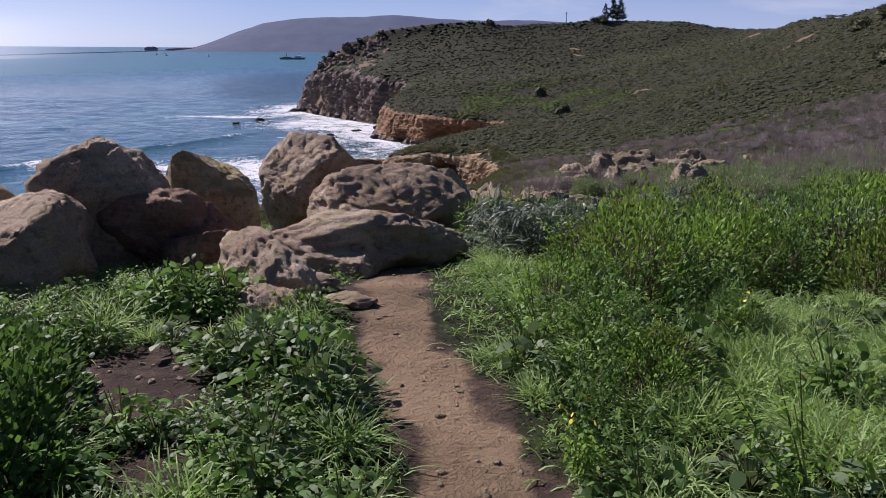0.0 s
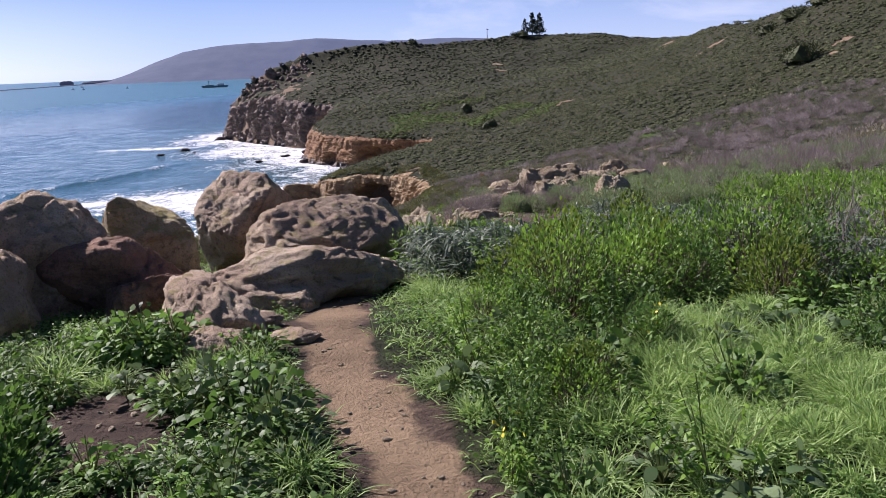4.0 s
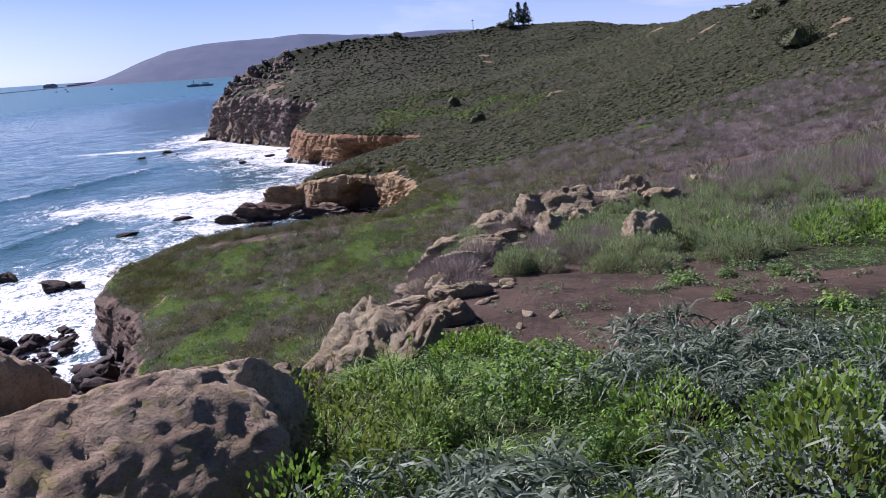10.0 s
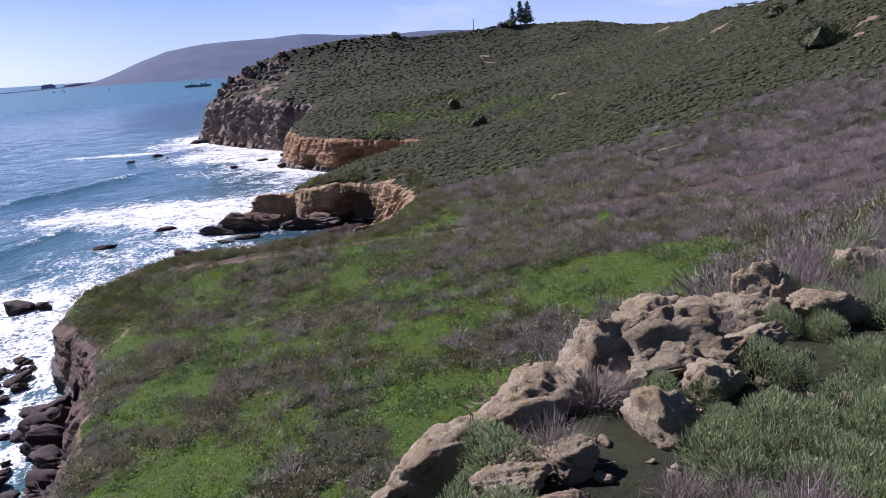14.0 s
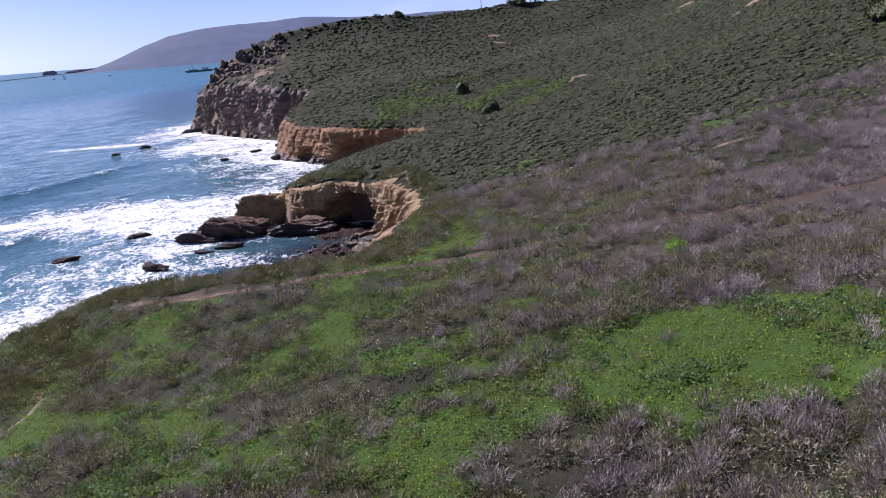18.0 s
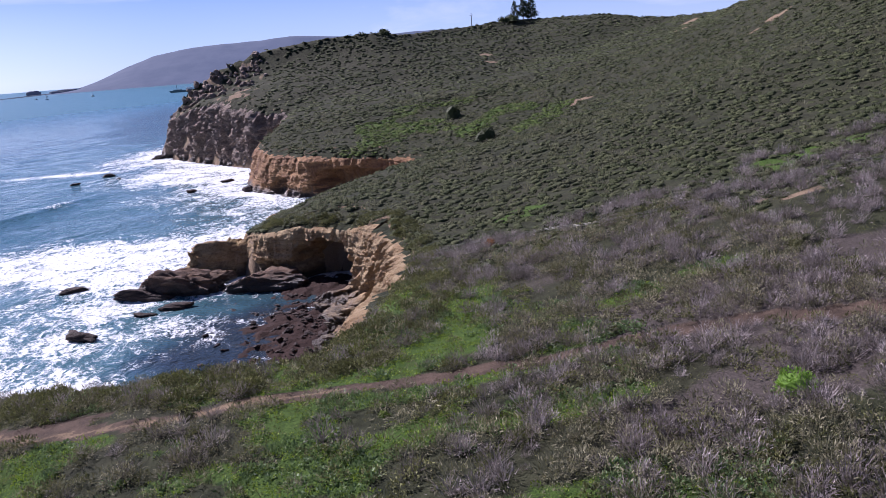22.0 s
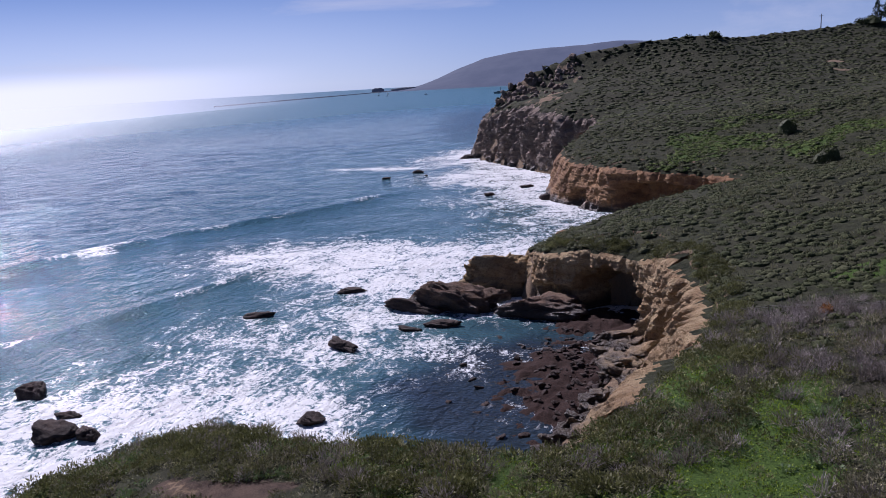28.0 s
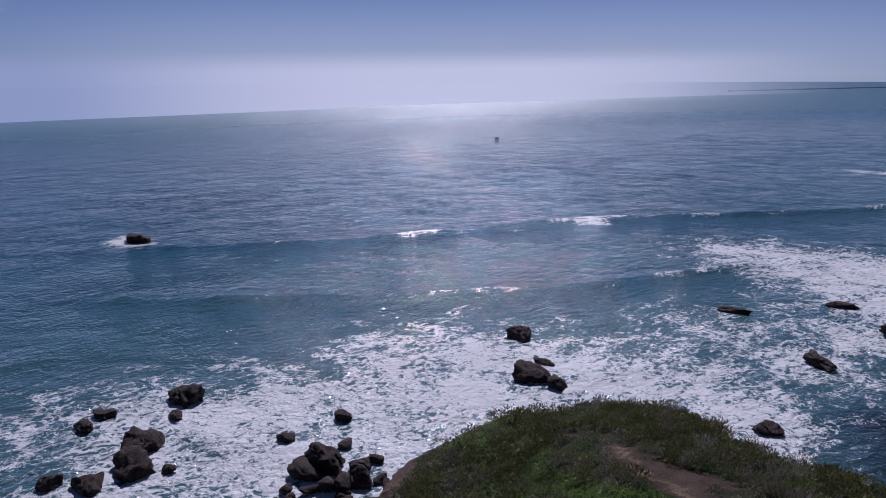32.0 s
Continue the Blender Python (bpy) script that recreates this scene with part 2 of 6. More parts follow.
def water_material():
    n = Nodes("sea_water", 0.12)
    n.b.inputs["IOR"].default_value = 1.33
    swell = n.noise(0.06, 2, 0.5, stretch=(1.0, 0.7, 1.0), warp=0.4)
    chop = n.noise(0.42, 2, 0.5, stretch=(1.0, 0.6, 1.0), warp=0.7)
    ripple = n.noise(1.25, 1.5, 0.5)
    big = n.noise(0.012, 4, 0.6, warp=0.8)
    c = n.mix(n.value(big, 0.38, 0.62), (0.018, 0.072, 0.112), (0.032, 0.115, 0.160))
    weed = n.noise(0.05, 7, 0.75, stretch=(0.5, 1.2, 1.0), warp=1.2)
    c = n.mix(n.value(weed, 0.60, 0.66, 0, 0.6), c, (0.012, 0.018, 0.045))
    # offshore water painted lighter and bluer, for its sky light and far haze
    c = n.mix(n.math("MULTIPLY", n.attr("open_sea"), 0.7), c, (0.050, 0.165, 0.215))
    shallow = n.attr("shallow")
    c = n.mix(n.math("MULTIPLY", shallow, 0.75), c, (0.075, 0.150, 0.168))
    c = n.mix(n.math("MULTIPLY", n.attr("weedy"), 0.85), c, (0.024, 0.025, 0.030))
    # foam: laced streaks that close up towards the breaking line
    lace = n.t.nodes.new("ShaderNodeTexVoronoi")
    lace.feature = "DISTANCE_TO_EDGE"
    lace.inputs["Scale"].default_value = 0.55
    warp = n.t.nodes.new("ShaderNodeVectorMath")
    warp.operation = "ADD"
    wn_ = n.add("ShaderNodeTexNoise", Scale=0.22, Detail=6.0, Roughness=0.65)
    n.link(n.coords, wn_.inputs["Vector"])
    wsc = n.t.nodes.new("ShaderNodeVectorMath")
    wsc.operation = "SCALE"
    wsc.inputs["Scale"].default_value = 9.0
    n.link(wn_.outputs["Color"], wsc.inputs[0])
    n.link(n.coords, warp.inputs[0])
    n.link(wsc.outputs[0], warp.inputs[1])
    n.link(warp.outputs[0], lace.inputs["Vector"])
    patch = n.noise(0.09, 6, 0.7, warp=0.8)
    foam_at = n.attr("foam")
    fine_lace = n.t.nodes.new("ShaderNodeTexVoronoi")
    fine_lace.feature = "DISTANCE_TO_EDGE"
    fine_lace.inputs["Scale"].default_value = 2.0
    n.link(warp.outputs[0], fine_lace.inputs["Vector"])
    veins = n.value(lace.outputs["Distance"], 0.0, 0.36, 1.0, 0.0)
    small = n.value(fine_lace.outputs["Distance"], 0.0, 0.34, 1.0, 0.0)
    streak = n.noise(0.42, 7, 0.75, stretch=(1.0, 0.55, 1.0), warp=1.5)
    amount = n.math("ADD", n.math("MULTIPLY", foam_at, 0.82), n.value(patch, 0.3, 0.7, -0.62, 0.34))
    amount = n.math("ADD", amount, n.math("MULTIPLY", n.math("SUBTRACT", veins, 0.5), 0.55))
    amount = n.math("ADD", amount, n.math("MULTIPLY", n.math("SUBTRACT", small, 0.5), 0.35))
    amount = n.math("ADD", amount, n.value(streak, 0.32, 0.68, -0.42, 0.42))
    foam = n.math("MULTIPLY", n.value(amount, 0.46, 0.78), n.value(foam_at, 0.02, 0.12))
    c = n.mix(foam, c, (0.66, 0.68, 0.69))
    n.color(c)
    calm = n.value(n.attr("open_sea"), 0, 1, 0.06, 0.30)
    n.link(n.math("MAXIMUM", calm, n.math("MULTIPLY", foam, 0.75)), n.b.inputs["Roughness"])
    h = n.math("ADD", n.math("MULTIPLY", swell, 2.2), n.math("ADD", n.math("MULTIPLY", chop, 0.8), n.math("MULTIPLY", ripple, 0.30)))
    n.bump(h, 1.0, 0.85)
    return n.mat


M_WATER = water_material()


# ---- shapes ----
def lattice(ix, iy, seed):
    v = (ix.astype(np.int64) * 374761393 + iy.astype(np.int64) * 668265263 + seed * 974634777) & 0x7FFFFFFF
    v = (v ^ (v >> 13)) * 1274126177 & 0x7FFFFFFF
    return ((v ^ (v >> 16)) & 0xFFFF) / 65535.0


def value_noise(x, y, seed=0):
    x0, y0 = np.floor(x), np.floor(y)
    fx, fy = x - x0, y - y0
    fx, fy = fx * fx * (3 - 2 * fx), fy * fy * (3 - 2 * fy)
    a, b = lattice(x0, y0, seed), lattice(x0 + 1, y0, seed)
    c, d = lattice(x0, y0 + 1, seed), lattice(x0 + 1, y0 + 1, seed)
    return (a * (1 - fx) + b * fx) * (1 - fy) + (c * (1 - fx) + d * fx) * fy


def fbm(x, y, seed=0, octaves=4, gain=0.5):
    """Layered noise from -1 to 1."""
    x, y = np.asarray(x, float), np.asarray(y, float)
    total, amp, norm = 0.0, 1.0, 0.0
    for k in range(octaves):
        total = total + amp * (2 * value_noise(x * 2 ** k + 17.3 * k, y * 2 ** k - 9.1 * k, seed + k) - 1)
        norm, amp = norm + amp, amp * gain
    return total / norm


def smooth(a, b, v):
    u = np.clip((v - a) / (b - a), 0, 1)
    return u * u * (3 - 2 * u)


def to_line(x, y, line):
    """Distance to a line of (x, y, value) corners, the value at the nearest place, and the length along the line to it."""
    best = np.full(x.shape, 1e9)
    val, along = np.zeros(x.shape), np.zeros(x.shape)
    run = 0.0
    for (ax, ay, av), (bx, by, bv) in zip(line[:-1], line[1:]):
        dx, dy = bx - ax, by - ay
        ll = math.hypot(dx, dy)
        u = np.clip(((x - ax) * dx + (y - ay) * dy) / (ll * ll), 0, 1)
        d = np.hypot(x - ax - u * dx, y - ay - u * dy)
        near = d < best
        best = np.where(near, d, best)
        val = np.where(near, av + u * (bv - av), val)
        along = np.where(near, run + u * ll, along)
        run += ll
    return best, val, along


def blend_line(x, y, line, power=4):
    """The value of a line of (x, y, value) corners, each stretch weighed by its nearness."""
    total, weight = 0.0, 0.0
    for (ax, ay, av), (bx, by, bv) in zip(line[:-1], line[1:]):
        dx, dy = bx - ax, by - ay
        ll = math.hypot(dx, dy)
        u = np.clip(((x - ax) * dx + (y - ay) * dy) / (ll * ll), 0, 1)
        w = min(ll, 60) / (np.hypot(x - ax - u * dx, y - ay - u * dy) + 2.0) ** power
        total, weight = total + w * (av + u * (bv - av)), weight + w
    return total / weight


def inside(x, y, corners):
    hit = np.zeros(x.shape, bool)
    for (ax, ay, *_), (bx, by, *_) in zip(corners, corners[1:] + corners[:1]):
        if ay != by:
            cross = ((ay > y) != (by > y)) & (x < (bx - ax) * (y - ay) / (by - ay) + ax)
            hit ^= cross
    return hit


def solid(name, verts, faces, material, shade=True):
    """A mesh object out of arrays of corners and of faces that all have as many corners."""
    verts, faces = np.asarray(verts, np.float32), np.asarray(faces, np.int32)
    me = bpy.data.meshes.new(name)
    me.vertices.add(len(verts))
    me.vertices.foreach_set("co", verts.ravel())
    me.loops.add(faces.size)
    me.loops.foreach_set("vertex_index", faces.ravel())
    me.polygons.add(len(faces))
    me.polygons.foreach_set("loop_start", np.arange(len(faces), dtype=np.int32) * faces.shape[1])
    me.polygons.foreach_set("use_smooth", np.full(len(faces), shade))
    me.update(calc_edges=True)
    me.validate()
    me.materials.append(material)
    return new(name, me)


def put_attr(ob, name, values):
    a = ob.data.attributes.new(name, "FLOAT", "POINT")
    a.data.foreach_set("value", np.asarray(values, np.float32).ravel())


def grid_faces(nu, nv):
    i = np.arange(nu * nv).reshape(nu, nv)
    return np.stack([i[:-1, :-1], i[1:, :-1], i[1:, 1:], i[:-1, 1:]], -1).reshape(-1, 4)


def steps(*stretches):
    """Coordinates in stretches of (from, to, step)."""
    out = [np.arange(a, b, s) for a, b, s in stretches]
    return np.concatenate(out + [[stretches[-1][1]]])


# ---- the lie of the land ----
COAST = [  # top edge of the cliffs: x, y, height
    (-48, -160, 30), (-34, -60, 18), (-30, 0, 17), (-27, 40, 17), (-25, 76, 16.5), (-27, 98, 15), (-31, 118, 14),
    (-36, 140, 12.5), (-43, 155, 11), (-51, 167, 10.5), (-53, 178, 10.5), (-47, 187, 11), (-37, 190, 13), (-23, 184, 15.5), (-8, 181.5, 17),
    (2, 182, 17), (9, 193, 18), (12, 202, 18), (16, 216, 17), (17.5, 232, 15.5), (17, 248, 15.5), (13, 262, 16),
    (6, 272, 14.5), (-4, 279, 14.5), (-15, 286, 12), (-20, 296, 10), (-15, 318, 10)]
CAVES = [  # hollows in the faces: x, y, middle height, half width, half height, depth
    (1.0, 275.5, 4.6, 9.5, 5.8, 12.0), (-11, 283, 3.4, 5, 1.8, 2.5), (15, 240, 3.2, 3.0, 2.6, 4.0), (15.5, 252, 6.5, 2.6, 2.6, 3.5),
    (12, 262, 5, 2.6, 2.2, 2.5), (7, 394, 7.0, 15, 4.2, 8.0), (-16, 414, 4, 6, 3, 3.0), (-39, 147, 3, 4, 2.6, 3.0), (-33, 129, 3, 4, 3, 3.5)]
COAST_FAR = [
    (-15, 318, 10), (0, 345, 11), (22, 364, 14), (37, 372, 15), (22, 387, 15), (7, 393, 15.5), (-8, 402, 16),
    (-26, 424, 16.7), (-32, 446, 18), (-24, 478, 24), (-20, 500, 27), (-40, 514, 30), (-60, 546, 34), (-83, 577, 30),
    (-96, 598, 24), (-94, 627, 34), (-60, 690, 40), (0, 780, 40), (100, 950, 40)]
SHORE = COAST + COAST_FAR[1:]
LAND = SHORE + [(900, 950, 40), (900, -160, 40)]
RIDGE = [  # crest of the hills behind
    (330, -160, 80), (260, 60, 78), (205, 200, 76), (178, 300, 68), (184, 430, 61.5), (212, 520, 60), (218, 600, 59.5),
    (182, 655, 66), (144, 700, 68), (52, 645, 62.5), (26, 622, 65), (-43, 620, 59), (-73, 611, 48), (-92, 605, 36)]
BLUFF = [  # top edge of the upper bluff
    (-16, -160, 0), (-13, -20, 0), (-11, 4, 0), (-9.5, 12, 0), (-6.5, 17, 0), (-2.0, 20, 0), (2.2, 24.2, 0), (3.4, 31, 0), (5.2, 37.5, 0), (8.2, 43.4, 0),
    (12.5, 47.2, 0), (20, 53, 0), (36, 66, 0), (60, 90, 0), (100, 120, 0), (150, 140, 0)]
BLUFF_AREA = BLUFF + [(400, 140, 0), (400, -160, 0)]


TALUS_Y, TALUS_X = [205, 219, 228, 240, 259, 268], [-4.5, -3.0, 0.0, 1.2, 0.0, -2.0]     # where the cove's fallen rock ends


def bluff_top(x, y):
    z = np.interp(y, [-160, 0, 9, 12.5, 18, 25, 33, 45, 60, 90, 140], [50, 47.9, 47.6, 47.1, 46.3, 45.3, 44.5, 43.4, 42, 38, 31])
    return z + 0.05 * np.maximum(x - 25, 0) + 0.25 * fbm(x / 9, y / 9, 5, 3)


def land_height(x, y, carved=False):
    """The ground's height; carved: cut back behind the caves, which have roofs of their own."""
    x, y = np.asarray(x, float), np.asarray(y, float)
    dc, zc, _ = to_line(x, y, SHORE)
    land = inside(x, y, LAND)
    d = np.where(land, dc, -dc) + 0.9 * fbm(x / 7, y / 7, 11, 3)
    zc = blend_line(x, y, SHORE)
    dr, _, _ = to_line(x, y, RIDGE)
    zr = blend_line(x, y, RIDGE)
    u = np.clip(dc / (dc + dr + 0.01), 0, 1)
    g = 0.75 * u ** 1.2 + 0.25 * u ** 6
    z = zc + (zr - zc) * g
    rough = smooth(8, 60, d)
    z = z + rough * (1.6 * fbm(x / 38, y / 38, 21, 3) + 0.35 * fbm(x / 7, y / 7, 31, 3)) + 0.22 * fbm(x / 4, y / 4, 33, 3)
    z = z - 0.9 * smooth(5.0, -1.0, d) * smooth(12, 0, dc)
    if carved:
        for cx, cy, cz, hw, hh, deep in CAVES:
            d = d - (deep + 2.5) * smooth(1.45, 0.7, np.hypot(x - cx, y - cy) / hw)
    # the fall to the sea, behind the faces of the cliffs
    z = np.where(d < 0, z + d * 3.0, z)
    db, _, _ = to_line(x, y, BLUFF)
    on = inside(x, y, BLUFF_AREA)
    db = np.where(on, db, -db) + 0.7 * fbm(x / 5, y / 5, 41, 3)
    fall = np.interp(x, [-9, -3, 10, 40], [1.1, 0.95, 0.95, 0.42])
    zb = bluff_top(x, y) + np.minimum(db, 0) * fall
    z = np.where(zb > z, zb, z)
    # rock shelf in the cove
    shelf = np.hypot((x - 1) / 24, (y - 238) / 36)
    z = np.maximum(z, 0.65 - 1.9 * shelf ** 2 + 1.1 * fbm(x / 3.0, y / 3.0, 51, 5, 0.65))
    shelf = np.hypot((x + 2) / 16, (y - 272) / 14)
    z = np.maximum(z, 0.75 - 1.9 * shelf ** 2 + 1.0 * fbm(x / 3.0, y / 3.0, 52, 5, 0.65))
    # fallen rock along the foot of the cove's cliff
    heap = (x - np.interp(y, TALUS_Y, TALUS_X)) * 0.36 + 0.5 * fbm(x / 2.2, y / 2.2, 53, 3)
    heap = np.minimum(heap, 4.0) * smooth(206, 214, y) * smooth(268, 262, y)
    z = np.where((x < 15) & (heap > 0.2), np.maximum(z, heap), z)
    return np.maximum(z, -3.5)


PATH = [(0.5, -6, 0), (0.5, 1, 0), (0.32, 4.6, 0), (0.02, 6.1, 0), (-0.38, 7.6, 0), (-0.7, 9.6, 0), (-0.65, 12, 0), (-0.45, 13.6, 0), (-0.6, 15.2, 0)]
TRACK = [(-31, 173, 0), (-26, 169.8, 0), (-19.5, 168.2, 0), (-12, 166.3, 0), (-4, 167.2, 0), (5.4, 167, 0), (16.4, 165.3, 0), (27, 163.5, 0), (37.2, 163.2, 0), (46, 161.5, 0), (55, 157.5, 0), (75, 152, 0), (100, 145, 0), (140, 120, 0)]


def masks(x, y, z, steep):
    dirt = smooth(0.66, 0.36, to_line(x, y, PATH)[0] + 0.25 * fbm(x / 0.9, y / 0.9, 61, 3))
    for px, py, rx, ry in ((-2.75, 6.6, 0.95, 0.95), (-2.6, 8.1, 0.5, 0.35), (-1.55, 9.5, 0.9, 0.8), (-2.0, 5.0, 0.35, 0.5), (6.5, 24.5, 3.4, 3.2), (7.5, 30.5, 3.6, 3.0), (5.2, 27.6, 2.4, 3.2), (3.2, 30.5, 2.4, 4.5), (13.5, 26.5, 2.8, 1.3), (10.5, 27, 2.6, 2.4), (-7.5, 9, 1.6, 1.6), (12.5, 36.5, 3.2, 1.2), (-24, 171.2, 6, 1.8)):
        r = np.hypot((x - px) / rx, (y - py) / ry) + 0.35 * fbm(x / 0.8, y / 0.8, 63, 3)
        dirt = np.maximum(dirt, smooth(1.12, 0.82, r))
    dirt = np.maximum(dirt, 0.95 * smooth(1.7, 1.0, to_line(x, y, TRACK)[0] + 0.6 * fbm(x / 3, y / 3, 65, 3)))
    db = to_line(x, y, BLUFF)[0] * np.where(inside(x, y, BLUFF_AREA), 1, -1)
    lush = smooth(35, 29, y + 2.5 * fbm(x / 4, y / 4, 67, 2)) * smooth(-14, -8, x) * smooth(36, 20, x + 9 * fbm(x / 6, y / 6, 66, 3)) * np.where(y > 18, smooth(0.6, 2.2, db), 1.0)
    lush = 0.42 * lush
    crumble = smooth(-7, -1, db) * smooth(1.2, 0.0, db) * smooth(17, 22, y) * smooth(60, 46, y) * smooth(-0.2, 0.25, fbm(x / 2.5, y / 2.5, 68, 3))
    dirt = np.maximum(dirt, 0.9 * crumble)
    patch = fbm(x / 8, y / 5.5, 71, 4, 0.55)
    terrace = smooth(60, 75, y) * smooth(205, 190, y) * smooth(58, 40, x)
    lush = np.maximum(lush, terrace * smooth(48, 16, x + 8 * fbm(x / 12, y / 12, 72, 2)) * (0.74 * smooth(-0.2, 0.1, patch) + 0.26 * smooth(0.24, 0.42, patch)))
    for px, py, rx, ry, k in ((34, 118, 16, 11, 1.0), (12, 95, 15, 5, 0.9), (-37, 154, 7, 4.5, 0.85), (-43, 169, 6, 4.5, 0.85), (-21, 113, 6, 9, 0.9), (-15, 88, 8, 14, 0.9), (13.5, 196, 4, 11, 0.9), (36, 175, 3, 1.6, 1.0), (24, 152, 9, 3, 0.7), (8, 169.5, 9, 2.2, 0.9), (14, 162.5, 14, 1.8, 0.85), (18, 175, 6, 5, 0.85), (-22, 164.5, 7, 2.6, 0.9), (39.5, 177, 3, 3, 1.0), (21, 187, 3.5, 6, 0.9), (82, 217, 12, 5, 0.9), (38, 240, 6, 5, 0.7), (48, 178, 5, 1.6, 0.9), (-13, 175, 4, 1.8, 0.9)):
        r_ = np.hypot((x - px) / rx, (y - py) / ry) + 0.42 * fbm(x / 5, y / 5, 73, 4, 0.6)
        lush = np.maximum(lush, k * smooth(1.1, 0.8, r_))
    slope = smooth(470, 430, y) * smooth(345, 400, y) * smooth(-20, 20, x) * smooth(120, 60, x)
    lush = np.maximum(lush, 0.75 * slope * smooth(-0.1, 0.3, fbm(x / 18, y / 18, 75, 3)))
    grey = smooth(50, 80, y) * smooth(215, 180, y) * smooth(15, 40, x) * smooth(150, 100, x) * smooth(-0.25, 0.1, fbm(x / 20, y / 14, 77, 3))
    stone = smooth(0.9, 1.6, steep)
    for px, py, rx, ry in ((95, 393, 4.5, 4), (91, 389, 2.5, 2), (92, 584, 5, 5), (91, 560, 4, 3), (177, 492, 6, 4), (200, 540, 6, 4), (155, 258, 4, 2.2), (148, 250, 2.5, 1.8), (164, 381, 4, 3), (156, 379, 3, 2), (58, 200.6, 4.5, 0.9), (64, 200, 4, 1.2), (70, 196.5, 4, 1.5)):
        r = np.hypot((x - px) / rx, (y - py) / ry) + 0.9 * fbm(x / 3, y / 3, 79, 4, 0.6)
        stone = np.maximum(stone, smooth(1.0, 0.75, r))
    stone = np.maximum(stone, smooth(-0.5, 0.8, x - np.interp(y, TALUS_Y, TALUS_X)) * (x < 15) * smooth(206, 214, y) * smooth(268, 262, y))
    point = smooth(-30, -50, x) * smooth(500, 545, y)
    stone = np.maximum(stone, 0.8 * point * smooth(0.05, 0.4, fbm(x / 6, y / 9, 78, 3)))
    return np.clip(dirt, 0, 1), np.clip(lush * (1 - dirt), 0, 1), np.clip(grey, 0, 1), np.clip(stone, 0, 1)


xs = steps((-160, -64, 6), (-64, -14, 1.0), (-14, 18, 0.36), (18, 60, 0.9), (60, 120, 1.6), (120, 300, 4), (300, 900, 60))
ys = steps((-160, -12, 8), (-12, -2, 1), (-2, 50, 0.36), (50, 215, 1.0), (215, 280, 0.6), (280, 300, 0.9), (300, 450, 1.6), (450, 760, 3), (760, 950, 19))
gx, gy = np.meshgrid(xs, ys, indexing="ij")
gz = land_height(gx, gy, True)
ground = solid("ground", np.stack([gx, gy, gz], -1).reshape(-1, 3), grid_faces(len(xs), len(ys)), M_GROUND)
tagged(ground, "coastal bluff ground with scrub, green patches and bare dirt", "ground", kind="structure")
steepness = np.hypot(np.gradient(gz, axis=0) / np.gradient(xs)[:, None], np.gradient(gz, axis=1) / np.gradient(ys)[None])
for key, values in zip(("dirt", "lush", "grey", "stone"), masks(gx, gy, gz, steepness)):
    put_attr(ground, key, values)
put_attr(ground, "trod", smooth(0.55, 0.2, to_line(gx, gy, PATH)[0] + 0.22 * fbm(gx / 0.7, gy / 0.7, 69, 3)) + 0.55 * smooth(1.05, 0.5, to_line(gx, gy, TRACK[:6])[0] + 0.6 * fbm(gx / 2, gy / 2, 69, 3)))


# ---- the faces of the cliffs ----
def resample(line, step):
    p = np.array(line, float)
    run = np.concatenate([[0], np.cumsum(np.hypot(np.diff(p[:, 0]), np.diff(p[:, 1])))])
    s = np.arange(0, run[-1], step)
    return s, np.stack([np.interp(s, run, p[:, k]) for k in range(3)], -1)


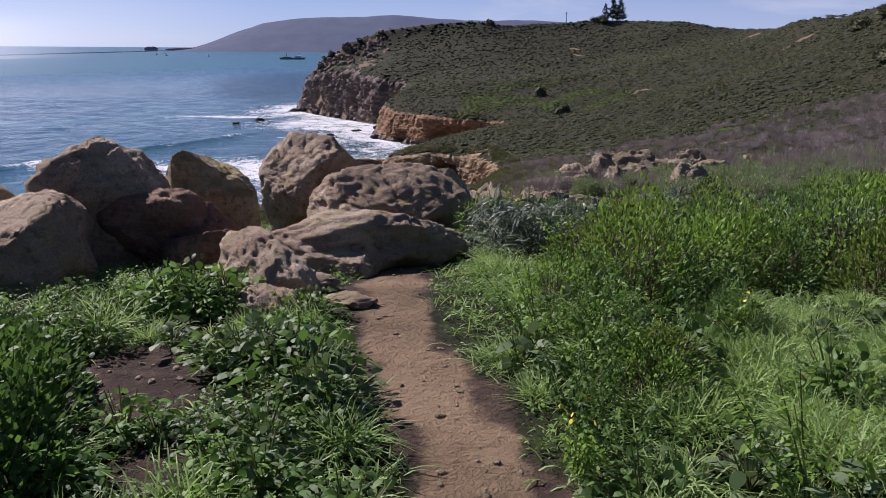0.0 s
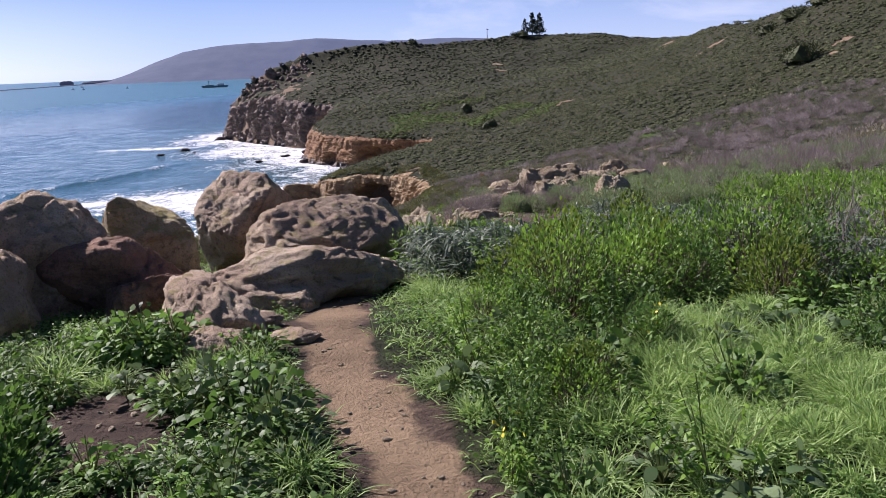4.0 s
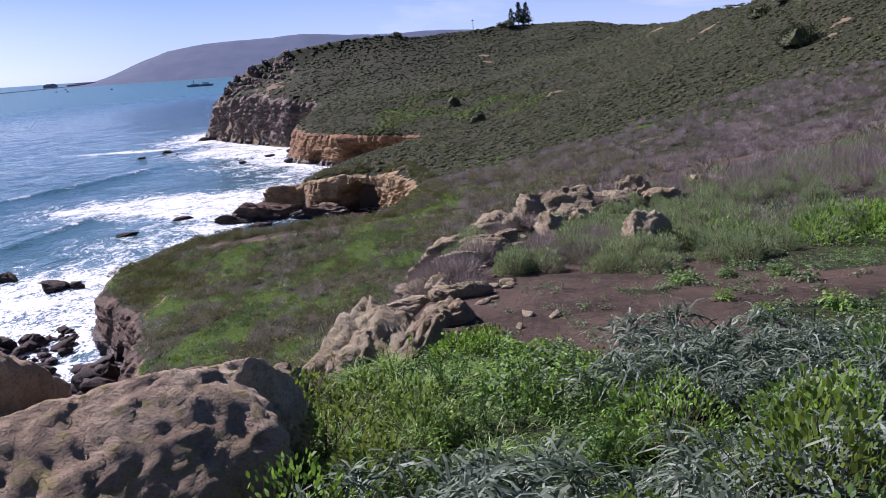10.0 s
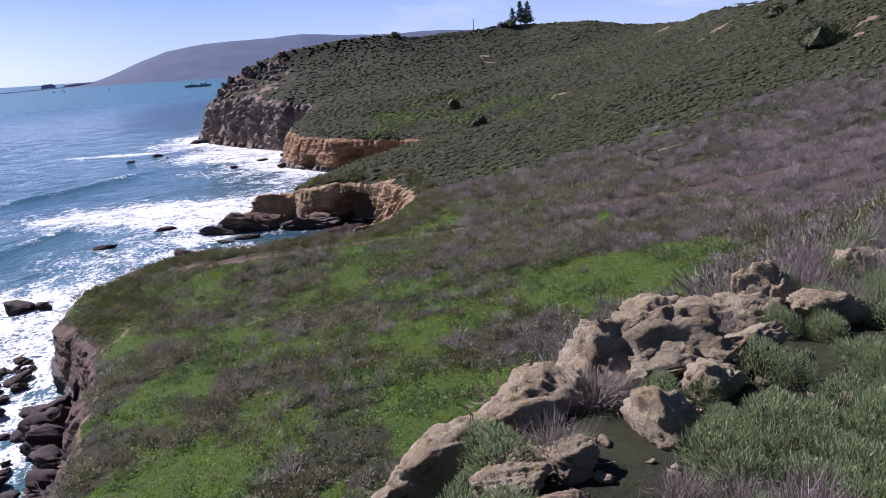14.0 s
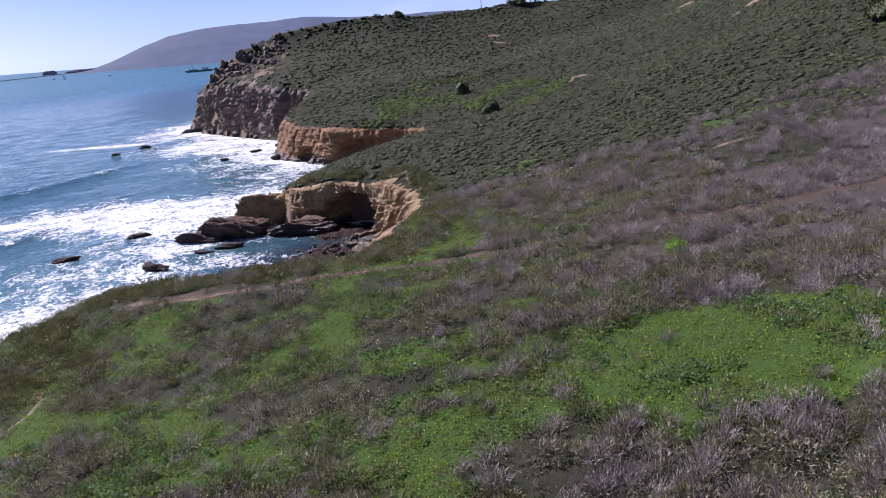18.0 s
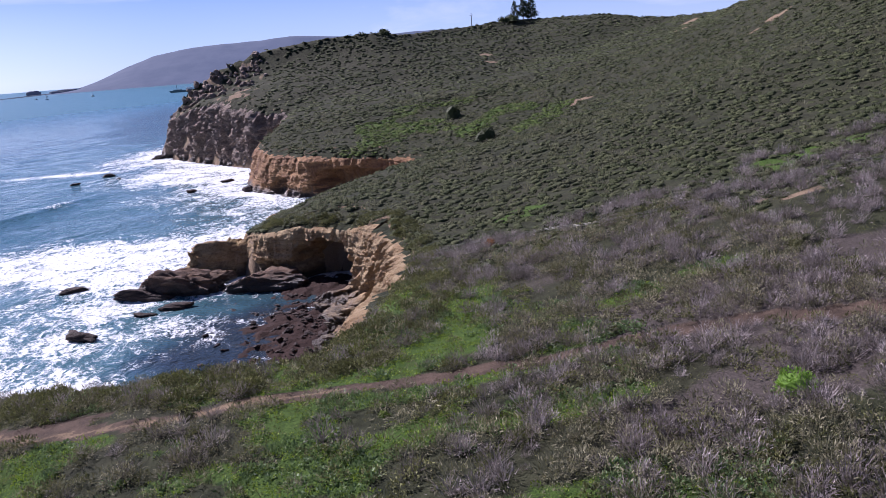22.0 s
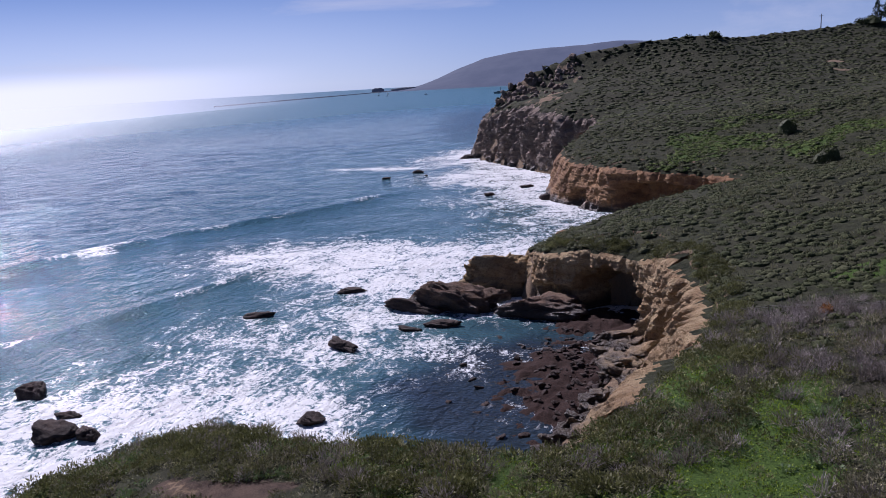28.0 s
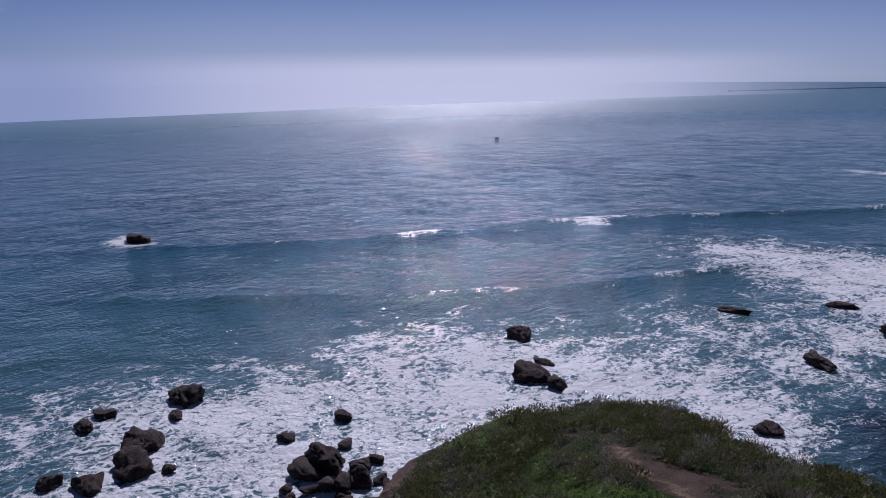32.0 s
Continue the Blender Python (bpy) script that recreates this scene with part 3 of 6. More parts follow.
def cliff(name, line, material, step=0.6, lean=0.22, rough=1.0, flute=1.0, seed=0, label=""):
    """A rock face that hangs under a line of (x, y, height), with the caves that lie in it and a roof that reaches back under the turf."""
    s, p = resample(line, step)
    k = np.ones(9) / 9
    for c in (0, 1, 2):
        q = np.pad(p[:, c], 4, mode="edge")
        p[:, c] = np.convolve(q, k, mode="valid")
    tx, ty = np.gradient(p[:, 0]), np.gradient(p[:, 1])
    ll = np.hypot(tx, ty)
    nx, ny = -ty / ll, tx / ll                      # out to sea
    v = np.linspace(-0.10, 1.0, 46)
    S, V = np.meshgrid(s, v, indexing="ij")
    top = land_height(p[:, 0] - 1.0 * nx, p[:, 1] - 1.0 * ny)[:, None] - 0.25
    Z = V * top
    fade = smooth(1.02, 0.85, V)
    out = 0.7 + lean * (1 - V) * top - 1.2 * smooth(0.92, 1.0, V)
    bulge = fbm(S / 11, Z / 16, seed, 4)
    ribs = 1 - 2 * np.abs(fbm(S / 3.2 + 0.5 * fbm(S / 5, Z / 5, seed + 3, 2), Z / 11, seed + 5, 4, 0.6))
    beds = fbm(S / 14, Z / 1.1, seed + 9, 4, 0.6)
    out += rough * (1.9 * bulge + 0.75 * flute * ribs + 0.5 * beds + 0.5 * (0.5 - np.abs(fbm(S / 1.1, Z / 1.6, seed + 17, 4, 0.65)))) * fade
    X, Y = p[:, 0][:, None] + 0 * V, p[:, 1][:, None] + 0 * V
    for cx, cy, cz, hw, hh, deep in CAVES:
        e = np.hypot(X - cx, Y - cy) / hw
        r_ = np.hypot(e, (Z - cz) / np.where(Z > cz, hh, hh * 1.6)) + 0.2 * fbm(S / 2.5, Z / 2.5, seed + 13, 3)
        out -= deep * smooth(1.05, 0.62, r_)
    X, Y = X + out * nx[:, None], Y + out * ny[:, None]
    back = np.linspace(0.6, 14.0, 10)[None]
    rx, ry = X[:, -1:] - back * nx[:, None], Y[:, -1:] - back * ny[:, None]
    rz = land_height(rx, ry) - 0.3
    X, Y, Z = np.concatenate([X, rx], 1), np.concatenate([Y, ry], 1), np.concatenate([Z, rz], 1)
    ob = solid(name, np.stack([X, Y, Z], -1).reshape(-1, 3), grid_faces(len(s), X.shape[1]), material, False)
    ob.data.materials.append(M_GROUND)                  # turf on the roof
    lip = 42.3 + 2.0 * fbm(s[:-1] / 2.5, 0 * s[:-1], seed + 21, 3)
    turf = (np.arange(X.shape[1] - 1)[None] >= lip[:, None]).ravel().astype(np.int32)
    ob.data.polygons.foreach_set("material_index", turf)
    return tagged(ob, label, "cliff", kind="structure")


cliff("cliff_headland", COAST[2:17], M_BROWNCLIFF, seed=101, lean=0.28, rough=1.3, label="brown eroded cliff round the scrub-covered headland")
cliff("cliff_cove", COAST[16:22], M_CLIFF, seed=201, step=0.4, lean=0.52, rough=1.5, flute=2.6, label="pale fluted sandstone cliff with small hollows above the cove")
cliff("cliff_cave", COAST[21:27], M_CLIFF, seed=301, step=0.4, lean=0.12, rough=1.2, flute=1.3, label="sandstone promontory with a dark sea cave in its face")
cliff("cliff_ochre", COAST_FAR[0:10], M_OCHRE, seed=401, step=0.9, lean=0.3, rough=1.4, label="orange banded cliff over the far cove")
cliff("cliff_far_point", COAST_FAR[9:18], M_GREYCLIFF, seed=501, step=1.1, lean=0.24, rough=2.2, flute=3.0, label="grey craggy cliff of the far point")

# ---- the sea ----
sx = steps((-4900, -1500, 240), (-1500, -450, 50), (-450, -310, 8), (-310, -150, 2.5), (-150, 80, 1.6), (80, 300, 40), (300, 4500, 600))
sy = steps((-3000, -200, 350), (-200, 60, 20), (60, 470, 1.8), (470, 720, 6), (720, 1500, 40), (1500, 4950, 230))
wx, wy = np.meshgrid(sx, sy, indexing="ij")
dcs, _, _ = to_line(wx, wy, SHORE)
off = np.where(inside(wx, wy, LAND), 0, dcs)
wave = 0.35 * fbm(wx / 16, wy / 9, 601, 3) * smooth(600, 100, off)
crests = np.zeros(wx.shape)
for line, high, wide in (([(-175, 165, 0), (-153, 194, 0), (-129, 225, 0), (-110, 263, 0), (-95, 310, 0)], 1.1, 3.0), ([(-225, 195, 0), (-198, 238, 0), (-170, 332, 0), (-121, 412, 0), (-105, 455, 0)], 1.2, 4.0)):
    dl, _, run = to_line(wx, wy, line)
    gap = smooth(-0.35, 0.1, fbm(run / 22, 0 * run, 611, 3))
    wave += high * np.exp(-(dl / wide) ** 2) * (0.4 + 0.6 * gap)
    crests = np.maximum(crests, 0.62 * np.exp(-((dl - 0.5) / (0.8 * wide)) ** 2) * smooth(0.1, 0.5, fbm(run / 30, 0 * run, 613, 2)))
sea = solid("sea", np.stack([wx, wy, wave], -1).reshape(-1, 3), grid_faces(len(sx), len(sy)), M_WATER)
tagged(sea, "blue-green sea with white foam along the rocks", "sea", kind="structure")
foam = 1.1 * smooth(66, 6, off + 16 * fbm(wx / 45, wy / 30, 603, 3))
for fx, fy, rx, ry, k in ((-60, 250, 34, 60, 0.6), (-80, 325, 55, 34, 0.95), (-72, 500, 52, 44, 1.0), (-150, 545, 40, 12, 0.9), (-238, 196, 14, 9, 1.0), (-168, 329, 10, 9, 0.9), (-95, 200, 30, 40, 0.5), (-98, 148, 34, 34, 0.7), (-44, 106, 17, 32, -0.85), (-20, 267, 24, 12, -0.8), (-14, 222, 20, 26, -0.5), (-2, 250, 18, 20, -0.8)):
    r = np.hypot((wx - fx) / rx, (wy - fy) / ry)
    foam = np.clip(foam + k * smooth(1.2, 0.3, r), 0, 1)
put_attr(sea, "foam", np.maximum(foam, crests))
cove_water = smooth(1.25, 0.6, np.hypot((wx + 8) / 26, (wy - 232) / 42) + 0.3 * fbm(wx / 9, wy / 9, 607, 3))
put_attr(sea, "shallow", smooth(230, 30, off + 30 * fbm(wx / 90, wy / 60, 605, 3)) * (1 - cove_water))
put_attr(sea, "weedy", cove_water)
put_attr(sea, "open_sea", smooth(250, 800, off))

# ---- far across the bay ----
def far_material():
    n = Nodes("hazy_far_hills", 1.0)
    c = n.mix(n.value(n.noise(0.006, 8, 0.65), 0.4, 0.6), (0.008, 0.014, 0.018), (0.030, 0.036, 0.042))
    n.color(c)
    # the air's haze, painted in as an even bluish glow
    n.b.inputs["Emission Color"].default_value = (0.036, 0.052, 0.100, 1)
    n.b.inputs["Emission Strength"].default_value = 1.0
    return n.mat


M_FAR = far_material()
mx = np.linspace(-1180, 900, 140)
my = np.linspace(3350, 4600, 40)
ax, ay = np.meshgrid(mx, my, indexing="ij")
crest = 1.08 * np.interp(ax + 40, [-1180, -1080, -950, -780, -620, -470, -330, -200, -60, 140, 500, 900], [0, 14, 62, 116, 132, 141, 140, 143, 138, 126, 130, 120])
az = crest * np.clip(np.interp(ay, [3350, 3420, 3800, 4200, 4600], [0, 0.16, 1, 0.9, 0.4]), 0, 1) * (1 + 0.10 * fbm(ax / 260, ay / 500, 701, 4)) - 1
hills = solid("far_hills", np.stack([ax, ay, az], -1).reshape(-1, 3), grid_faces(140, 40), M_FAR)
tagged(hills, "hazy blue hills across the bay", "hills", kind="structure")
# ---- rocks ----
M_WEED = rock_material("weed_covered_rock", (0.065, 0.039, 0.03), (0.034, 0.021, 0.018), (0.012, 0.009, 0.009), scale=2.0, bump=0.2)

def ball(sub):
    bm = bmesh.new()
    bmesh.ops.create_icosphere(bm, subdivisions=sub, radius=1.0)
    v = np.array([tuple(p.co) for p in bm.verts])
    f = np.array([[q.index for q in face.verts] for face in bm.faces])
    bm.free()
    return v, f


BALLS = {k: ball(k) for k in (2, 3, 4, 5, 6)}


def noise3(v, scale, seed, octaves=4, gain=0.5):
    a, b, c = v[:, 0] * scale, v[:, 1] * scale, v[:, 2] * scale
    return (fbm(a + 0.37 * c, b - 0.21 * c, seed, octaves, gain) + fbm(b + 0.3 * a, c, seed + 7, octaves, gain) + fbm(c, a - 0.4 * b, seed + 13, octaves, gain)) / 1.8


def unit_ways(q, n):
    w = q.normal(size=(n, 3))
    return w / np.linalg.norm(w, axis=1, keepdims=True)


def rock_shape(seed, sub=4, boxy=0.25, lump=0.38, rugged=0.16, pits=0.12, cuts=13, fine=1.0, hollows=()):
    """Corners of a weathered boulder of radius one, and its faces."""
    v, f = BALLS[sub]
    v = np.sign(v) * np.abs(v) ** (1 - boxy)
    v = v / np.abs(v).max() * 1.0
    q = np.random.default_rng(seed)
    for way in unit_ways(q, cuts):
        over = np.maximum(0, v @ way - q.uniform(0.55, 0.88))
        v = v - 0.95 * over[:, None] * way
    r = 1 + 0.8 * lump * noise3(v, 1.1, seed, 3)
    r += rugged * (0.6 - 2 * np.abs(noise3(v, 2.0, seed + 20, 5, 0.6)))
    r -= pits * smooth(0.12, 0.45, noise3(v, 3.0, seed + 40, 3)) * 1.5
    r -= 0.5 * rugged * smooth(0.07, 0.0, np.abs(noise3(v, 1.4, seed + 50, 3)))
    r += 0.13 * fine * (0.5 - np.abs(noise3(v, 5.0, seed + 60, 3, 0.6))) + 0.085 * fine * (0.4 - np.abs(noise3(v, 12.0, seed + 70, 4, 0.75)))
    r -= 0.02 * fine * smooth(0.15, 0.4, noise3(v, 8.0, seed + 90, 2))
    if sub > 4:
        r += 0.034 * noise3(v, 17.0, seed + 95, 3, 0.7) - 0.05 * smooth(0.045, 0.0, np.abs(noise3(v, 2.3, seed + 97, 3)))
    for hx, hy_, hz_, wide, deep in hollows:
        h = np.array([hx, hy_, hz_]) / math.sqrt(hx * hx + hy_ * hy_ + hz_ * hz_)
        near = np.linalg.norm(v / (np.linalg.norm(v, axis=1, keepdims=True) + 1e-6) - h, axis=1) + 0.12 * noise3(v, 3, seed + 80, 2)
        r -= deep * smooth(wide, wide * 0.6, near)
    return v * r[:, None], f


def rock(name, x, y, size, turn=0.0, seed=1, material=None, sub=4, sink=0.35, z=None, top=None, tilt=0.0, label="", category="rock", group="", **shape):
    """A boulder whose half sizes are given, sunk into the ground by that share of its height."""
    v, f = rock_shape(seed, sub, **shape)
    v = v * np.array(size)
    if tilt:
        c, s_ = math.cos(radians(tilt)), math.sin(radians(tilt))
        v = np.stack([v[:, 0] * c + v[:, 2] * s_, v[:, 1], -v[:, 0] * s_ + v[:, 2] * c], -1)
    ob = solid(name, v, f, material or M_BOULDER)
    base = float(land_height(np.array([x]), np.array([y]))[0]) if z is None else z
    mid = base + size[2] * (1 - 2 * sink) if top is None else top - float(v[:, 2].max())
    ob.matrix_world = pose(x, y, mid, 0, 0, turn)
    return tagged(ob, label, category, group)


NEAR = "boulders beside the footpath"
WORN = dict(sub=6, boxy=0.05, lump=0.3, rugged=0.07, fine=0.32, pits=0.02, cuts=10)
rock("boulder", -6.1, 10.7, (1.6, 1.5, 1.35), 25, 3, top=48.5, tilt=-10, hollows=((0.85, -0.6, -0.35, 0.65, 0.32),), label="large brown sandstone boulder with a shaded side beside the path", group=NEAR, **WORN)
rock("boulder", -5.75, 13.1, (1.35, 1.15, 1.5), 60, 5, top=49.05, hollows=((-0.4, -1, 0.15, 0.6, 0.3),), label="rounded boulder with a dark hollow under its crown", group=NEAR, **WORN)
rock("boulder", -4.6, 15.2, (1.15, 1.05, 1.35), 10, 8, M_LICHENED, top=48.6, hollows=((0.25, -1, -0.05, 0.75, 0.34),), label="rounded sandstone boulder with yellow lichen on its crown", group=NEAR, **WORN)
rock("rock_ledge", -4.55, 13.0, (1.8, 1.0, 1.25), -8, 12, M_REDDISH, top=48.3, hollows=((0.05, -1, 0.0, 0.95, 0.42),), label="reddish rock saddle that joins two boulders", group=NEAR, **WORN)
rock("boulder", -3.1, 17.6, (1.25, 1.15, 1.5), 30, 22, top=48.65, tilt=-12, hollows=((0.5, -0.9, -0.2, 0.85, 0.3),), label="big round sandstone boulder above the sea", group=NEAR, **WORN)
rock("boulder", -1.15, 16.7, (1.65, 2.1, 1.4), -12, 16, top=48.1, tilt=10, hollows=((0.95, -0.35, 0.1, 0.55, 0.24), (0.15, -0.9, 0.5, 0.3, 0.14)), label="broad pale sandstone boulder with shaded hollows", group=NEAR, **WORN)
rock("rock_ledge", -1.65, 13.1, (2.3, 1.6, 1.1), 40, 31, top=48.0, hollows=((0.0, -1, -0.3, 0.62, 0.36), (0.6, -0.8, -0.3, 0.45, 0.25)), label="long overhanging rock ledge with a deeply shaded side", group=NEAR, **WORN)
rock("rock_ledge", -2.5, 10.5, (0.9, 1.75, 1.1), 16, 27, top=48.15, hollows=((1, -0.15, 0.0, 0.6, 0.2),), label="rough rock rib that runs down beside the path", group=NEAR, **WORN)
rock("rock_ledge", -2.0, 9.1, (0.65, 0.85, 0.6), 25, 29, top=47.9, label="low end of a rock rib in green leaves", group=NEAR, **WORN)
rock("rock_ledge", -3.6, 12.6, (1.0, 0.95, 1.0), 12, 33, M_REDDISH, top=47.75, hollows=((0.1, -1, 0.0, 0.8, 0.25),), label="dark reddish rock between boulders", group=NEAR, **WORN)
rock("rock_slab", -0.35, 18.3, (1.0, 0.9, 1.0), 12, 34, top=47.8, label="sandstone shoulder behind the boulders", group=NEAR, **WORN)
rock("boulder", -7.6, 12.2, (1.1, 1.1, 1.2), 0, 41, top=48.7, label="brown sandstone boulder at the cliff's edge", group=NEAR, **WORN)
rock("rock", -1.3, 11.5, (0.42, 0.3, 0.26), 40, 37, label="small dark rock in the path's edge", group=NEAR)
rock("rock", -1.75, 10.2, (0.5, 0.32, 0.16), 10, 38, label="low flat stone in the path's edge", group=NEAR)
rock("rock", -1.2, 9.2, (0.36, 0.25, 0.12), -20, 39, label="low flat stone in the path's edge", group=NEAR)

EDGE = "rocks along the bluff's edge"
PALE = dict(sub=5, boxy=0.3, rugged=0.17, pits=0.04, cuts=9, fine=0.8)
rock("rock", 0.35, 22.7, (1.2, 0.8, 0.9), 40, 47, M_PALE, top=45.4, label="pale broken rock below a pointed one", group=EDGE, **PALE)
rock("rock", 3.3, 26.2, (0.7, 0.6, 0.7), 20, 48, M_PALE, top=45.75, label="brownish rock at the back of a pointed one", group=EDGE, **PALE)
KNOB = dict(rugged=0.2, cuts=8, boxy=0.2, pits=0.04, fine=1.3)
rock("pointed_rock", 1.8, 24.1, (2.7, 1.35, 1.9), 56, 45, M_PALE, sub=6, top=46.3, tilt=-24, label="pale pointed rock with yellow lichen", group=EDGE, boxy=0.4, rugged=0.17, pits=0.04, cuts=10, fine=0.7)
for x, y, a, b, h, turn, top, text in (
        (0.2, 27.2, 0.8, 0.55, 0.45, 20, None, "pale broken rock on the slope"),
        (9.25, 42.9, 1.75, 1.4, 1.7, 15, 45.05, "tall knobbly pale boulder on the bluff's edge"),
        (6.6, 41.5, 1.6, 1.05, 1.15, 25, 44.5, "knobbly pale boulder on the bluff's edge"),
        (4.5, 40.4, 1.9, 0.95, 1.0, 28, 43.9, "long knobbly ledge that slopes down from the rim"),
        (8.9, 39.4, 0.75, 0.85, 0.9, 40, 44.7, "upright pale rock beside knobbly boulders"),
        (11.3, 46.6, 1.3, 1.0, 1.0, 10, 44.1, "pale knobbly rock above the terrace"),
        (13.0, 45.6, 1.7, 1.1, 1.0, -5, 44.2, "broad yellowish outcrop above the terrace"),
        (14.8, 47.0, 1.1, 0.95, 1.2, 35, 44.6, "dark rounded knobbly rock above the terrace"),
        (11.8, 42.6, 1.3, 0.6, 0.6, 35, 44.4, "pale knobbly rib among grey shrubs"),
        (10.4, 41.0, 0.7, 0.55, 0.5, 60, None, "pale knobbly rib among grey shrubs"),
        (15.6, 45.4, 1.2, 0.75, 0.6, 12, 44.2, "pale knobbly rock among grey shrubs"),
        (19.4, 50.3, 1.0, 0.75, 0.8, 5, 43.9, "pale rock in grey scrub"),
        (10.4, 34.0, 0.72, 0.58, 0.75, -15, 45.7, "grey knobbly rock beside green shrubs"),
        (11.3, 34.3, 0.5, 0.4, 0.4, 25, None, "yellowish rock beside a knobbly one"),
        (4.4, 33.2, 0.93, 0.52, 0.31, 28, None, "low pale outcrop on bare dirt"),
        (2.9, 31.2, 0.6, 0.4, 0.3, 10, None, "low pale outcrop on bare dirt"),
        (1.9, 30.3, 0.45, 0.44, 0.31, 60, None, "pale broken rock on the slope"),
        (7.0, 36.3, 0.44, 0.30, 0.22, 0, None, "low pale rock on bare dirt"),
        (5.5, 37.6, 0.6, 0.4, 0.32, 15, None, "low pale rock on the bluff's edge"),
        (5.3, 35.4, 0.85, 0.5, 0.38, 40, None, "knobbly pale outcrop on the bluff's rim"),
        (4.7, 34.6, 0.6, 0.4, 0.28, 70, None, "knobbly pale outcrop on the bluff's rim"),
        (5.9, 36.2, 0.7, 0.45, 0.36, 25, None, "knobbly pale outcrop on the bluff's rim"),
        (3.4, 33.6, 0.6, 0.45, 0.3, 95, None, "knobbly pale outcrop on the bluff's rim"),
        (2.8, 32.6, 0.55, 0.5, 0.3, 10, None, "knobbly pale outcrop on the bluff's rim"),
        (6.6, 38.2, 0.5, 0.4, 0.3, 50, None, "knobbly pale outcrop on the bluff's rim"),
        (1.1, 28.6, 0.8, 0.5, 0.4, 35, None, "knobbly pale outcrop on the bluff's rim"),
        (2.6, 29.0, 0.7, 0.4, 0.3, 15, None, "yellowish outcrop with lichen on the bluff's rim"),
        (3.7, 28.6, 0.6, 0.4, 0.25, 5, None, "low pale outcrop on bare dirt"),
        (20.6, 51.2, 0.9, 0.6, 0.5, 20, None, "knobbly pale outcrop in grey scrub")):
    rock("rock", x, y, (a, b, h), turn, 340 + int(7 * x + 3 * y), M_PALE, sub=5, sink=0.28, top=top, label=text, group=EDGE, **KNOB)
rng = np.random.default_rng(7)
# crumbling ribs of rock along the rim
rim_s, rim_p = resample(BLUFF[5:11], 1.15)
for k, (x, y, _) in enumerate(rim_p):
    if rng.uniform() < 0.25:
        continue
    rock("rim_rock", x + rng.normal(-0.1, 0.45), y + rng.normal(0, 0.4), (rng.uniform(0.3, 0.7), rng.uniform(0.2, 0.42), rng.uniform(0.18, 0.34)), rng.uniform(40, 80), 400 + k, M_PALE, sub=4, sink=0.42, label="crumbling pale rock rib on the bluff's rim", category="rock", group="rock ribs on the rim", rugged=0.3, cuts=5)
# small stones that crumble out of the bluff's edge
stone = rock("stone", 3.2, 30.4, (0.22, 0.17, 0.13), 0, 66, M_PALE, sub=2, sink=0.35, label="small pale stone on bare dirt", category="stone", group="stones on the bluff's edge")
for k in range(240):
    u = rng.uniform(0, 1)
    x = np.interp(u, [0, 0.5, 1], [0.2, 3.4, 7.5]) + rng.normal(0.6, 1.1 + 1.2 * (k % 3 == 0))
    y = np.interp(u, [0, 0.5, 1], [24, 32.5, 42]) + rng.normal(0, 0.9)
    s_ = rng.uniform(0.15, 0.5) if k % 3 else rng.uniform(0.5, 1.2)
    c = copy_thing(stone, pose(x, y, float(land_height(np.array([x]), np.array([y]))[0]) + 0.02, rng.uniform(-20, 20), rng.uniform(-20, 20), rng.uniform(0, 360)))
    c.scale = (s_, s_ * rng.uniform(0.7, 1.3), s_ * rng.uniform(0.6, 1.1))

# crumbs of stone on the footpath and the bare patch beside it
for k in range(90):
    u = rng.uniform(0, 1)
    if k % 3:
        x, y = np.interp(u, [0, 0.4, 0.7, 1], [0.5, 0.0, -0.7, -0.5]) + rng.normal(0, 0.22), np.interp(u, [0, 0.4, 0.7, 1], [4.0, 6.2, 9.6, 14.6])
    else:
        x, y = -2.7 + rng.normal(0, 0.45), 6.6 + rng.normal(0, 0.45)
    s_ = rng.uniform(0.06, 0.22)
    c = copy_thing(stone, pose(x, y, float(land_height(np.array([x]), np.array([y]))[0]) + 0.004, rng.uniform(-20, 20), rng.uniform(-20, 20), rng.uniform(0, 360)))
    c.scale = (s_, s_ * rng.uniform(0.7, 1.3), s_ * rng.uniform(0.6, 1.1))

# ---- reef, sea rocks, the cove's boulders ----
REEF = "reef below the sea cave"
rock("reef", -33, 279, (11.5, 4.4, 4.4), -12, 71, M_BROWNCLIFF, sub=5, z=0, sink=0.42, label="low brown reef washed by foam", group=REEF, lump=0.3, boxy=0.3, rugged=0.34, cuts=12)
rock("reef", -43, 277, (8, 3.0, 2.2), -10, 72, M_SEAROCK, sub=5, z=0, sink=0.42, label="dark wet reef washed by foam", group=REEF, lump=0.3)
rock("reef", -27, 292, (9, 5.0, 6.0), 5, 73, M_CLIFF, sub=5, z=0, sink=0.36, label="brown sandstone reef behind a gap of white water", group=REEF, boxy=0.3, lump=0.3, rugged=0.34, cuts=12)
rock("rock_ledge", -13, 275.5, (9.5, 4.2, 3.8), -6, 74, M_BROWNCLIFF, sub=5, z=0, sink=0.4, label="dark rock ledge along the mouth of the cave", group=REEF, boxy=0.3, lump=0.28, rugged=0.34, cuts=12)
SEA_ROCKS = "black rocks in the surf"
